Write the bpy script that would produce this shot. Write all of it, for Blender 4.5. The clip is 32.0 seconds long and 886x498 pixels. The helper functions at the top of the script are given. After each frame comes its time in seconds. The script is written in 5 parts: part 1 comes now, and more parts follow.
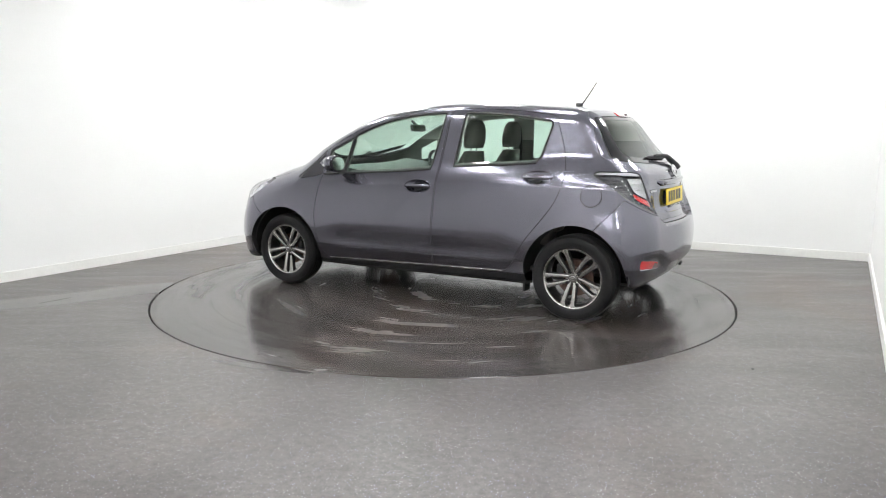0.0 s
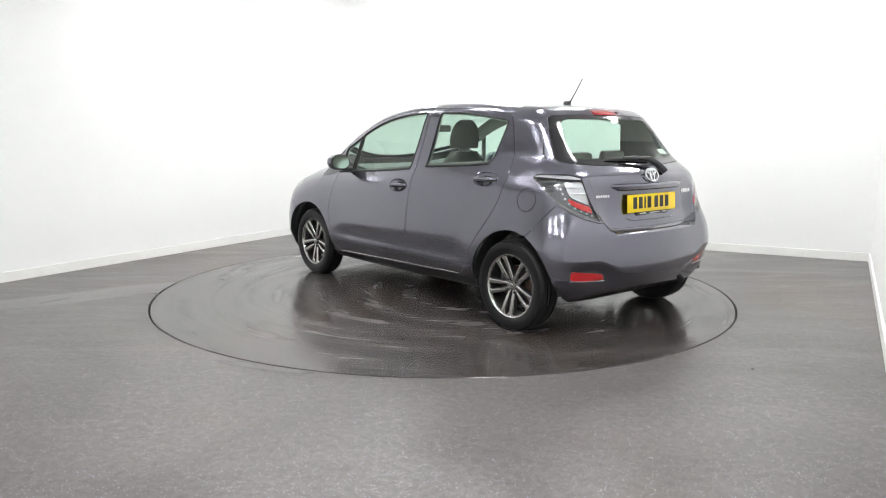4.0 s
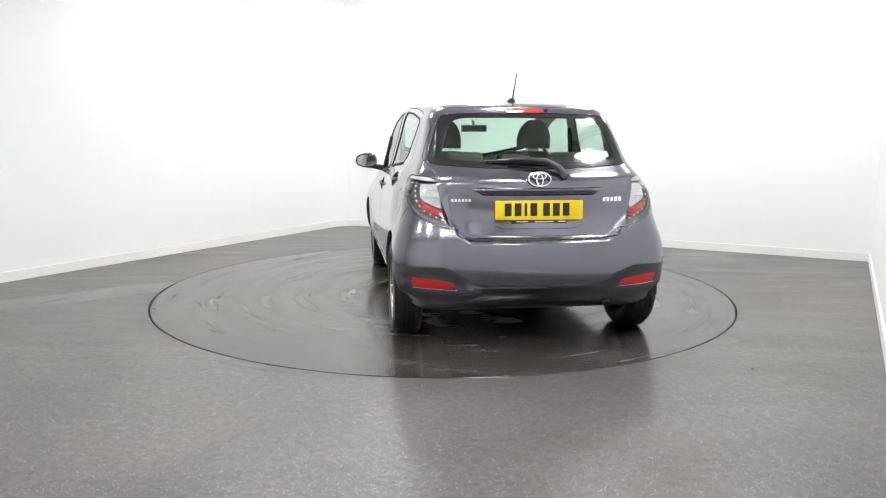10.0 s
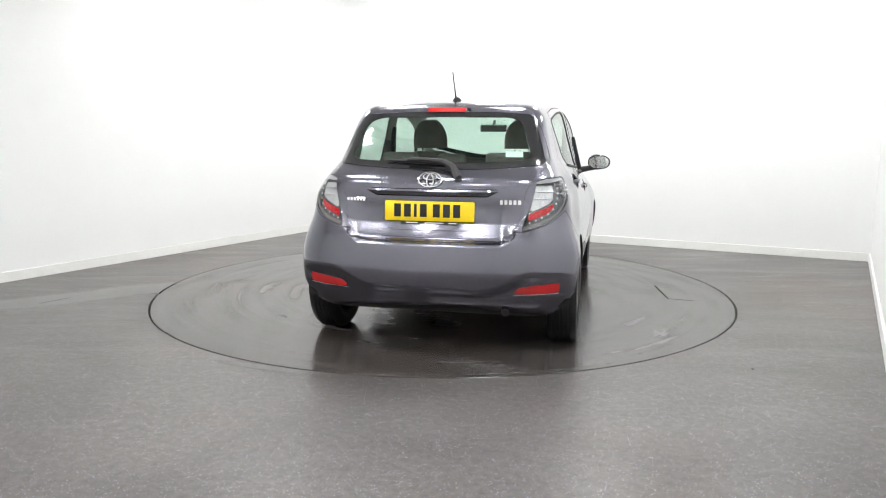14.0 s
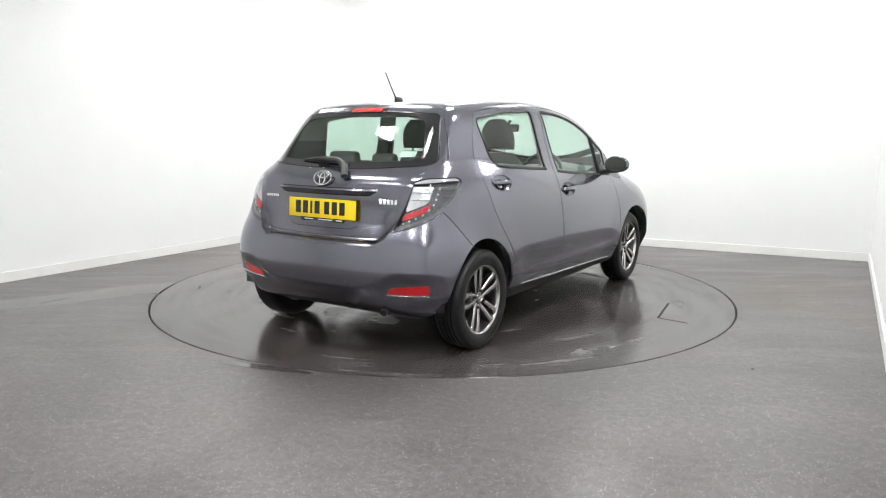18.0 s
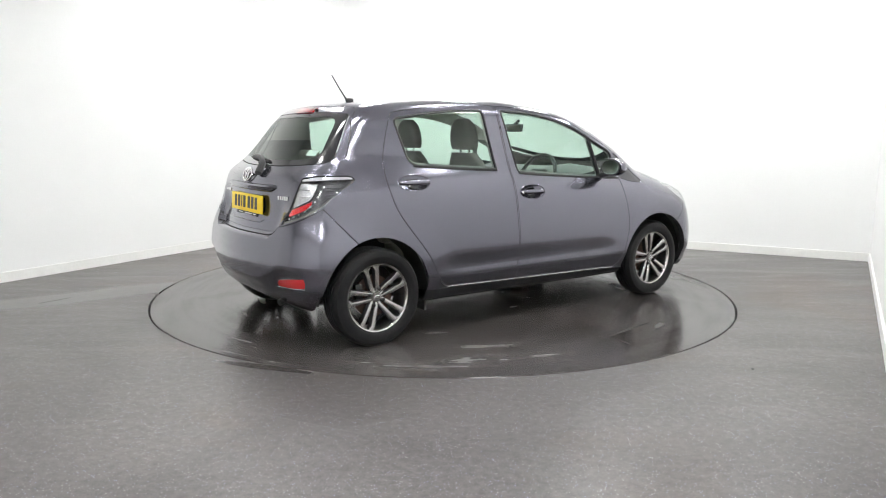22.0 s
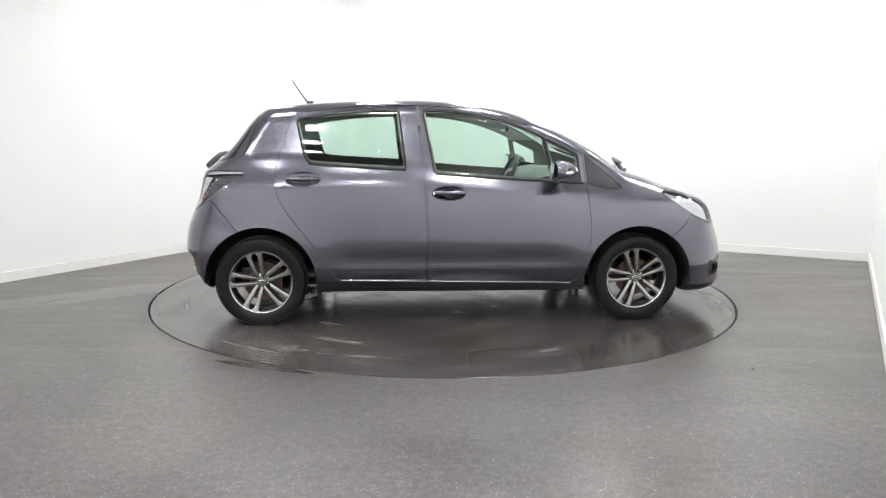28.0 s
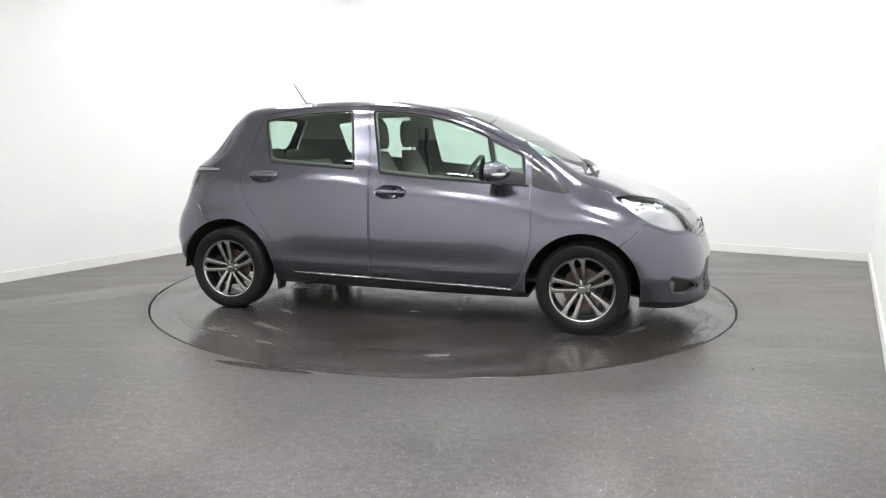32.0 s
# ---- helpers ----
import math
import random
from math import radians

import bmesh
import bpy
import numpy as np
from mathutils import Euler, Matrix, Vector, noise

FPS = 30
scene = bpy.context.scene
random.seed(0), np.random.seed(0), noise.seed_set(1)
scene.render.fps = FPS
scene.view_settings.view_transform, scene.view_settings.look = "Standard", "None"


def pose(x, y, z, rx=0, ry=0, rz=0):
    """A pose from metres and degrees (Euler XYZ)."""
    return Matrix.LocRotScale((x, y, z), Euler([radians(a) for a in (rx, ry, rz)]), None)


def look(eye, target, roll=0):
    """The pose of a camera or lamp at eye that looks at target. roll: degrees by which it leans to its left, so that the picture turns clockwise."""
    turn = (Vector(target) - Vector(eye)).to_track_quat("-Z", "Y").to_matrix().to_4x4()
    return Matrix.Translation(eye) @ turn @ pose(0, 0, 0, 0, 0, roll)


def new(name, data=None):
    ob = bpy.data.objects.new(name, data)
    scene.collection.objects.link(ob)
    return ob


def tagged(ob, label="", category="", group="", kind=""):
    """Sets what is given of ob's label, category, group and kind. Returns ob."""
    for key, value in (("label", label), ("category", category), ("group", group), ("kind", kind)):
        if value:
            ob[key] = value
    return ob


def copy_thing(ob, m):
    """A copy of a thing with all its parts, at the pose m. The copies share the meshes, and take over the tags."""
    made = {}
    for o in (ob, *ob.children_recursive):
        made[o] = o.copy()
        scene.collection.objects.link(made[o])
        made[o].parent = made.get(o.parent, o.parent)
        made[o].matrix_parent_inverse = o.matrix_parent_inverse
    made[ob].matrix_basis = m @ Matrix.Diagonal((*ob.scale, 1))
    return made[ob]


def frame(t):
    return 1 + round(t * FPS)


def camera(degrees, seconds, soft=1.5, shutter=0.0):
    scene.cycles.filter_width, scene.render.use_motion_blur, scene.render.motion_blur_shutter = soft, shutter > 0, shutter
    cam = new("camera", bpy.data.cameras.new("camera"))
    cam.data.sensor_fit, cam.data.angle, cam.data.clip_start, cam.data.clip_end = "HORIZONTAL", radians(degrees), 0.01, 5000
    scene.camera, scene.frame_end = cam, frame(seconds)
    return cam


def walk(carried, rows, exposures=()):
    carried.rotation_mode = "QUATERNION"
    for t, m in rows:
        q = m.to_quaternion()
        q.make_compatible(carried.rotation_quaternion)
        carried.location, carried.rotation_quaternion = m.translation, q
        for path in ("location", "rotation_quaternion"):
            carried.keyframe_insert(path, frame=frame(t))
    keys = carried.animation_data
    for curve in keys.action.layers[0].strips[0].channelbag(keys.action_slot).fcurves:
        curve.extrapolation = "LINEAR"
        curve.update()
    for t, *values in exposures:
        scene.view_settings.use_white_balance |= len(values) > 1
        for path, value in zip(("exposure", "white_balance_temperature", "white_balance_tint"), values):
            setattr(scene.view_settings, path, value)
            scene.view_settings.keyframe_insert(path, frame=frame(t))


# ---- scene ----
# ---------------------------------------------------------------- camera
EYE = (0.0, -5.866, 1.253)
cam = camera(62.89, 32.0, soft=1.0)
AIM = (0.0, -5.866 + 5.0 * math.cos(0.15765), 1.253 - 5.0 * math.sin(0.15765))
walk(cam, [(0, look(EYE, AIM, 0.235)), (32, look(EYE, AIM, 0.235))], exposures=[(0, 0.0), (32, 0.0)])

# ---------------------------------------------------------------- world and light
world = bpy.data.worlds.new("world")
world.use_nodes = True
world.node_tree.nodes["Background"].inputs[0].default_value = (0.9, 0.95, 1.0, 1)
world.node_tree.nodes["Background"].inputs[1].default_value = 0.3
scene.world = world
PANEL_POWER = 82.0


# ---------------------------------------------------------------- materials
def material(name, color=(0.5, 0.5, 0.5), rough=0.5, metal=0.0, coat=0.0, emit=0.0, spec=0.5):
    m = bpy.data.materials.new(name)
    m.use_nodes = True
    b = m.node_tree.nodes["Principled BSDF"]
    b.inputs["Base Color"].default_value = (*color, 1)
    b.inputs["Roughness"].default_value = rough
    b.inputs["Metallic"].default_value = metal
    b.inputs["Coat Weight"].default_value = coat
    b.inputs["Coat Roughness"].default_value = 0.03
    b.inputs["Specular IOR Level"].default_value = spec
    if emit:
        b.inputs["Emission Color"].default_value = (*color, 1)
        b.inputs["Emission Strength"].default_value = emit
    return m


def node(m, kind, **values):
    n = m.node_tree.nodes.new(kind)
    for k, v in values.items():
        k = k.replace("_", " ")
        for s in n.inputs:
            if s.name.lower() == k.lower():
                s.default_value = v
                break
    return n


def wire(m, a, b):
    m.node_tree.links.new(a, b)


def shader(m):
    return m.node_tree.nodes["Principled BSDF"]


def ramp(m, src, stops):
    r = m.node_tree.nodes.new("ShaderNodeValToRGB")
    e = r.color_ramp.elements
    while len(e) < len(stops):
        e.new(0.5)
    for el, (p, c) in zip(e, stops):
        el.position = p
        el.color = (*c, 1) if len(c) == 3 else c
    wire(m, src, r.inputs[0])
    return r.outputs[0]


def grey(v):
    return (v, v, v)


def grain(m, scale=60.0, amount=0.12, bump=0.0, detail=4.0, rough_amount=0.0, coarse=None):
    """Fine and broad variation of base colour, relief and roughness, in object space."""
    b = shader(m)
    co = node(m, "ShaderNodeTexCoord")
    n1 = node(m, "ShaderNodeTexNoise", scale=scale, detail=detail)
    n2 = node(m, "ShaderNodeTexNoise", scale=coarse or scale / 14, detail=3.0)
    wire(m, co.outputs["Object"], n1.inputs["Vector"])
    wire(m, co.outputs["Object"], n2.inputs["Vector"])
    add = node(m, "ShaderNodeMath")
    add.operation = "ADD"
    wire(m, n1.outputs[0], add.inputs[0])
    wire(m, n2.outputs[0], add.inputs[1])
    base = b.inputs["Base Color"].default_value[:3]
    lo = tuple(c * (1 - amount) for c in base)
    hi = tuple(min(1, c * (1 + amount)) for c in base)
    half = node(m, "ShaderNodeMath")
    half.operation = "MULTIPLY"
    half.inputs[1].default_value = 0.5
    wire(m, add.outputs[0], half.inputs[0])
    wire(m, ramp(m, half.outputs[0], [(0.35, lo), (0.65, hi)]), b.inputs["Base Color"])
    if rough_amount:
        r0 = b.inputs["Roughness"].default_value
        wire(m, ramp(m, n2.outputs[0], [(0.3, grey(max(0.02, r0 - rough_amount))), (0.7, grey(min(1, r0 + rough_amount)))]), b.inputs["Roughness"])
    if bump:
        bn = node(m, "ShaderNodeBump", strength=1.0, distance=bump)
        wire(m, n1.outputs[0], bn.inputs["Height"])
        wire(m, bn.outputs[0], b.inputs["Normal"])
    return m


WALL = grain(material("white_wall_paint", (0.86, 0.865, 0.86), 0.55), 90, 0.015, 0.0004, coarse=1.2)
SKIRT = grain(material("white_gloss_paint", (0.84, 0.84, 0.82), 0.3), 40, 0.03, coarse=3)
CEIL = grain(material("ceiling_paint", (0.78, 0.78, 0.78), 0.8), 40, 0.02)
BLACK = material("gap_black", (0.01, 0.01, 0.01), 0.8)


def blend(m, kind, fac, a, b):
    """A colour mix node: fac, a and b are sockets or plain values."""
    n = node(m, "ShaderNodeMix")
    n.data_type = "RGBA"
    n.blend_type = kind
    for k, v in ((0, fac), (6, a), (7, b)):
        if isinstance(v, bpy.types.NodeSocket):
            wire(m, v, n.inputs[k])
        else:
            n.inputs[k].default_value = v if k == 0 else (*v, 1)
    return n.outputs[2]


def calc(m, kind, a, b):
    n = node(m, "ShaderNodeMath")
    n.operation = kind
    for k, v in ((0, a), (1, b)):
        if isinstance(v, bpy.types.NodeSocket):
            wire(m, v, n.inputs[k])
        else:
            n.inputs[k].default_value = v
    return n.outputs[0]


def vinyl(name, wet_shapes, streaks, fleck, dry, tone, film):
    """Grey safety vinyl: pale flecks, brownish stains, dried soap film and damp areas."""
    m = material(name, (0.14, 0.135, 0.135), 0.3)
    b = shader(m)
    obj = node(m, "ShaderNodeTexCoord").outputs["Object"]

    def noise_at(scale, detail, roughness=0.6, distortion=0.0):
        n = node(m, "ShaderNodeTexNoise", scale=scale, detail=detail, roughness=roughness, distortion=distortion)
        wire(m, obj, n.inputs["Vector"])
        return n.outputs[0]
    fine, mottle, broad, stain = noise_at(130, 4, 0.75), noise_at(26, 5, 0.75), noise_at(0.9, 4, 0.6, 0.6), noise_at(0.55, 5, 0.6, 1.0)
    cells = node(m, "ShaderNodeTexVoronoi", scale=105.0)
    wire(m, obj, cells.inputs["Vector"])
    smear = streaks(m, obj)
    wet = wet_shapes(m, obj)
    col = ramp(m, broad, [(0.3, tuple(tone * c for c in (0.068, 0.061, 0.0595))), (0.72, tuple(tone * c for c in (0.121, 0.110, 0.107)))])
    col = blend(m, "MULTIPLY", ramp(m, stain, [(0.5, grey(0)), (0.66, grey(0.75))]), col, (1.05, 0.86, 0.74))
    col = blend(m, "MULTIPLY", 1.0, col, ramp(m, mottle, [(0.3, grey(0.55)), (0.7, grey(1.45))]))
    col = blend(m, "MULTIPLY", 1.0, col, ramp(m, fine, [(0.3, grey(0.6)), (0.7, grey(1.4))]))
    # pale flecks of uneven size in some of the cells
    pick = node(m, "ShaderNodeSeparateColor")
    wire(m, cells.outputs["Color"], pick.inputs[0])
    size = calc(m, "MULTIPLY", pick.outputs[2], 0.24)
    disc = calc(m, "LESS_THAN", cells.outputs["Distance"], size)
    some = calc(m, "MULTIPLY", disc, calc(m, "GREATER_THAN", pick.outputs[0], fleck))
    col = blend(m, "MIX", some, col, ramp(m, pick.outputs[1], [(0.2, (0.29, 0.31, 0.50)), (0.8, (0.52, 0.51, 0.51))]))
    col = blend(m, "MIX", ramp(m, smear, [(0.42, grey(0)), (0.75, grey(film))]), col, (0.26, 0.26, 0.26))
    col = blend(m, "MULTIPLY", wet, col, (0.6, 0.58, 0.57))
    wire(m, col, b.inputs["Base Color"])
    rough = ramp(m, smear, [(0.25, grey(dry - 0.08)), (0.75, grey(dry + 0.1))])
    wire(m, blend(m, "MIX", wet, rough, grey(0.10)), b.inputs["Roughness"])
    bn = node(m, "ShaderNodeBump", distance=0.00005)
    wire(m, fine, bn.inputs["Height"])
    wire(m, calc(m, "SUBTRACT", 0.9, wet), bn.inputs["Strength"])
    wire(m, bn.outputs[0], b.inputs["Normal"])
    return m


def mop_streaks(m, obj):
    """Long faint smears across the floor."""
    mp = node(m, "ShaderNodeMapping")
    mp.inputs["Rotation"].default_value = (0, 0, radians(7))
    mp.inputs["Scale"].default_value = (0.9, 4.2, 1.0)
    wire(m, obj, mp.inputs["Vector"])
    n = node(m, "ShaderNodeTexNoise", scale=1.0, detail=5.0, roughness=0.62, distortion=0.9)
    wire(m, mp.outputs[0], n.inputs["Vector"])
    return n.outputs[0]


def arc_streaks(m, obj):
    """Squeegee strokes: bands swept in uneven arcs, with fine lines along them, in the deck's x-z plane."""
    size = node(m, "ShaderNodeVectorMath")
    size.operation = "LENGTH"
    wire(m, obj, size.inputs[0])
    way = node(m, "ShaderNodeVectorMath")
    way.operation = "NORMALIZE"
    wire(m, obj, way.inputs[0])
    sep = node(m, "ShaderNodeSeparateXYZ")
    wire(m, way.outputs[0], sep.inputs[0])
    com = node(m, "ShaderNodeCombineXYZ")
    wire(m, sep.outputs[0], com.inputs[0])
    wire(m, calc(m, "MULTIPLY", size.outputs["Value"], 7.5), com.inputs[1])
    wire(m, sep.outputs[2], com.inputs[2])
    lines = node(m, "ShaderNodeTexNoise", scale=1.5, detail=4.0, roughness=0.6, distortion=0.5)
    wire(m, com.outputs[0], lines.inputs["Vector"])
    mp = node(m, "ShaderNodeMapping")
    mp.inputs["Location"].default_value = (0.5, 0, -0.7)
    wire(m, obj, mp.inputs["Vector"])
    wave = node(m, "ShaderNodeTexWave", scale=0.95, distortion=7.0, detail=3.0, detail_scale=0.9, detail_roughness=0.6)
    wave.wave_type, wave.rings_direction = "RINGS", "Y"
    wire(m, mp.outputs[0], wave.inputs["Vector"])
    patch = node(m, "ShaderNodeTexNoise", scale=0.8, detail=2.0, distortion=0.8)
    wire(m, obj, patch.inputs["Vector"])
    strokes = calc(m, "MULTIPLY", wave.outputs["Fac"], ramp(m, patch.outputs[0], [(0.35, grey(0.15)), (0.65, grey(1))]))
    return calc(m, "ADD", calc(m, "MULTIPLY", strokes, 0.3), calc(m, "MULTIPLY", lines.outputs[0], 0.74))


def wet_table(m, obj):
    """A thin film of water wherever the strokes have left the deck clean."""
    return ramp(m, arc_streaks(m, obj), [(0.22, grey(0.5)), (0.75, grey(0.08))])


def blob(m, obj, x, y, rx, ry, turn):
    """A soft oval patch, 1 in its middle, 0 outside."""
    mp = node(m, "ShaderNodeMapping")
    mp.vector_type = "TEXTURE"
    mp.inputs["Location"].default_value = (x, y, 0)
    mp.inputs["Rotation"].default_value = (0, 0, radians(turn))
    mp.inputs["Scale"].default_value = (rx, ry, 10)
    n = node(m, "ShaderNodeTexNoise", scale=2.2, detail=4.0)
    wire(m, obj, n.inputs["Vector"])
    mix = node(m, "ShaderNodeMix")
    mix.data_type = "VECTOR"
    mix.inputs[0].default_value = 0.15
    wire(m, obj, mp.inputs["Vector"])
    wire(m, mp.outputs[0], mix.inputs[4])
    wire(m, n.outputs["Color"], mix.inputs[5])
    g = node(m, "ShaderNodeTexGradient")
    g.gradient_type = "SPHERICAL"
    wire(m, mix.outputs[1], g.inputs[0])
    return ramp(m, g.outputs["Fac"], [(0.02, grey(0)), (0.3, grey(1))])


def wet_floor(m, obj):
    """Damp tracks beside the turntable, where it was mopped."""
    out = None
    for spec in WET_FLOOR:
        p = blob(m, obj, *spec)
        if out is None:
            out = p
        else:
            mx = node(m, "ShaderNodeMath")
            mx.operation = "MAXIMUM"
            wire(m, out, mx.inputs[0])
            wire(m, p, mx.inputs[1])
            out = mx.outputs[0]
    half = node(m, "ShaderNodeMath")
    half.operation = "MULTIPLY"
    half.inputs[1].default_value = 0.95
    wire(m, out, half.inputs[0])
    return half.outputs[0]


# x, y, two half lengths and a turn
WET_FLOOR = ((-2.85, -0.42, 0.9, 0.2, 33), (-2.42, -0.1, 0.5, 0.2, 30), (-3.3, -0.78, 0.5, 0.12, 30), (-0.95, -2.09, 0.3, 0.035, -20))
FLOOR = vinyl("floor_vinyl", wet_floor, mop_streaks, 0.3, 0.35, 0.9, 0.14)
TABLE = vinyl("turntable_vinyl", wet_table, arc_streaks, 0.9, 0.25, 0.62, 0.22)

PAINT = material("grey_metallic_paint", (0.15, 0.15, 0.18), 0.21, 0.95, 0.7)
_co = node(PAINT, "ShaderNodeTexCoord")
_fl = node(PAINT, "ShaderNodeTexVoronoi", scale=2200.0)
wire(PAINT, _co.outputs["Object"], _fl.inputs["Vector"])
wire(PAINT, ramp(PAINT, _fl.outputs["Color"], [(0.2, (0.136, 0.135, 0.163)), (0.9, (0.216, 0.212, 0.256))]), shader(PAINT).inputs["Base Color"])
TRIM = grain(material("black_plastic", (0.018, 0.018, 0.02), 0.45), 400, 0.2, 0.0002)
GLOSSGREY = material("dark_gloss_plastic", (0.035, 0.034, 0.04), 0.25, coat=0.6)
GLOSSBLACK = material("gloss_black", (0.012, 0.012, 0.014), 0.12, coat=0.5)
RUBBER = grain(material("tyre_rubber", (0.010, 0.010, 0.011), 0.42, spec=0.3), 120, 0.3, 0.0004)
SEAL_AND_GAP = material("rubber_seal_and_gap_shade", (0.015, 0.015, 0.016), 0.55)
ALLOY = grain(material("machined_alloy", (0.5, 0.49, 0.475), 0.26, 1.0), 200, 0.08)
ALLOYDARK = material("dark_alloy", (0.035, 0.035, 0.036), 0.4, 0.6)
STEEL = grain(material("worn_steel", (0.2, 0.19, 0.18), 0.4, 1.0), 120, 0.25)
CHROME = material("chrome", (0.82, 0.82, 0.82), 0.07, 1.0)
LINING = grain(material("dark_cabin_trim", (0.17, 0.165, 0.158), 0.7), 200, 0.2)
HEADLINER = grain(material("pale_headliner_cloth", (0.45, 0.43, 0.4), 0.9), 300, 0.1)
CLOTH = grain(material("charcoal_seat_cloth", (0.2, 0.182, 0.17), 0.9), 350, 0.25, 0.0001)
DASH = grain(material("dashboard_plastic", (0.15, 0.15, 0.15), 0.6), 300, 0.2, 0.0003)
UNDER = material("underbody_black", (0.012, 0.012, 0.012), 0.8)
REDLENS = material("red_lens", (0.5, 0.012, 0.015), 0.08, coat=1.0)
CLEARIN = grain(material("lamp_reflector", (0.66, 0.66, 0.67), 0.25, 0.45), 90, 0.3)
BARREL = grain(material("dark_barrel", (0.11, 0.11, 0.11), 0.35, 0.9), 150, 0.2)
RUST = grain(material("rusty_disc", (0.13, 0.085, 0.07), 0.5, 0.7), 60, 0.35)
LIGHTBAR = material("frosted_light_bar", (0.36, 0.36, 0.37), 0.3)
DARKLENS = material("smoked_lamp_housing", (0.11, 0.11, 0.118), 0.25, coat=0.6)
WHITELED = material("white_led", (0.75, 0.75, 0.75), 0.2, coat=1.0)
YELLOW = grain(material("yellow_plate", (0.86, 0.62, 0.01), 0.35), 80, 0.04)
CHARBLACK = material("plate_black", (0.012, 0.012, 0.012), 0.4)
PAPER = material("white_sticker", (0.75, 0.76, 0.75), 0.6)


def glass(name, tint, gloss=1.0):
    m = bpy.data.materials.new(name)
    m.use_nodes = True
    nt = m.node_tree
    nt.nodes.remove(nt.nodes["Principled BSDF"])
    out = nt.nodes["Material Output"]
    tr = node(m, "ShaderNodeBsdfTransparent")
    tr.inputs[0].default_value = (*tint, 1)
    gl = node(m, "ShaderNodeBsdfGlossy")
    gl.inputs["Roughness"].default_value = 0.01
    fr = node(m, "ShaderNodeLayerWeight", blend=0.5)
    pw = node(m, "ShaderNodeMath")
    pw.operation = "POWER"
    pw.inputs[1].default_value = 4.5
    wire(m, fr.outputs["Facing"], pw.inputs[0])
    lift = node(m, "ShaderNodeMath")
    lift.operation = "MULTIPLY_ADD"
    lift.inputs[1].default_value = 0.9
    lift.inputs[2].default_value = 0.045
    wire(m, pw.outputs[0], lift.inputs[0])
    mx = node(m, "ShaderNodeMixShader")
    wire(m, lift.outputs[0], mx.inputs[0])
    wire(m, tr.outputs[0], mx.inputs[1])
    wire(m, gl.outputs[0], mx.inputs[2])
    wire(m, mx.outputs[0], out.inputs[0])
    return m


GLASS = glass("green_tinted_glass", (0.74, 0.87, 0.8))
LENS = glass("clear_lens", (0.93, 0.94, 0.95))


# ---------------------------------------------------------------- mesh helpers
def mesh_object(name, V, F, mat, parent=None, label="", normals=None, smooth=True, slots=None):
    me = bpy.data.meshes.new(name)
    me.from_pydata([tuple(v) for v in V], [], [tuple(f) for f in F])
    me.materials.append(mat)
    if slots is not None:
        me.materials.append(SEAL_AND_GAP)
        me.polygons.foreach_set("material_index", slots)
    if smooth:
        me.polygons.foreach_set("use_smooth", [True] * len(me.polygons))
    me.update()
    if normals is not None:
        me.normals_split_custom_set_from_vertices([tuple(n) for n in normals])
    ob = new(name, me)
    if parent:
        ob.parent = parent
    if label:
        tagged(ob, label)
    return ob


def part(name, bm, mat, parent=None, label="", smooth=True, sharp=35):
    me = bpy.data.meshes.new(name)
    bmesh.ops.recalc_face_normals(bm, faces=bm.faces)
    if smooth:
        for f in bm.faces:
            f.smooth = True
        for e in bm.edges:
            if len(e.link_faces) == 2 and e.calc_face_angle(0) > radians(sharp):
                e.smooth = False
    bm.to_mesh(me)
    bm.free()
    me.materials.append(mat)
    ob = new(name, me)
    if parent:
        ob.parent = parent
    if label:
        tagged(ob, label)
    return ob


def box(bm, sx, sy, sz, m=Matrix(), bevel=0.0, seg=2):
    r = bmesh.ops.create_cube(bm, size=1.0, matrix=m @ Matrix.Diagonal((sx, sy, sz, 1)))
    if bevel:
        es = {e for v in r["verts"] for e in v.link_edges}
        bmesh.ops.bevel(bm, geom=list(es), offset=bevel, segments=seg, profile=0.5, affect="EDGES")
    return bm


def lathe(profile, n=48, axis="Y"):
    """A solid of revolution round the y axis from (radius, y) pairs."""
    bm = bmesh.new()
    rings = []
    for r, y in profile:
        if r < 1e-5:
            rings.append([bm.verts.new((0, y, 0))])
        else:
            rings.append([bm.verts.new((r * math.cos(2 * math.pi * i / n), y, r * math.sin(2 * math.pi * i / n))) for i in range(n)])
    for a, b in zip(rings, rings[1:]):
        for i in range(n):
            j = (i + 1) % n
            if len(a) == 1 and len(b) == 1:
                continue
            if len(a) == 1:
                bm.faces.new((a[0], b[j], b[i]))
            elif len(b) == 1:
                bm.faces.new((a[i], a[j], b[0]))
            else:
                bm.faces.new((a[i], a[j], b[j], b[i]))
    return bm


def tube(bm, pts, radius, n=10):
    """A round bar along a list of points; radius may be a list."""
    pts = [Vector(p) for p in pts]
    rs = radius if isinstance(radius, (list, tuple)) else [radius] * len(pts)
    rings = []
    for i, p in enumerate(pts):
        d = (pts[min(i + 1, len(pts) - 1)] - pts[max(i - 1, 0)]).normalized()
        u = d.orthogonal().normalized() if i == 0 else (u - d * u.dot(d)).normalized()
        v = d.cross(u)
        rings.append([bm.verts.new(p + rs[i] * (u * math.cos(2 * math.pi * k / n) + v * math.sin(2 * math.pi * k / n))) for k in range(n)])
    for a, b in zip(rings, rings[1:]):
        for k in range(n):
            bm.faces.new((a[k], a[(k + 1) % n], b[(k + 1) % n], b[k]))
    bm.faces.new(rings[0][::-1])
    bm.faces.new(rings[-1])
    return bm


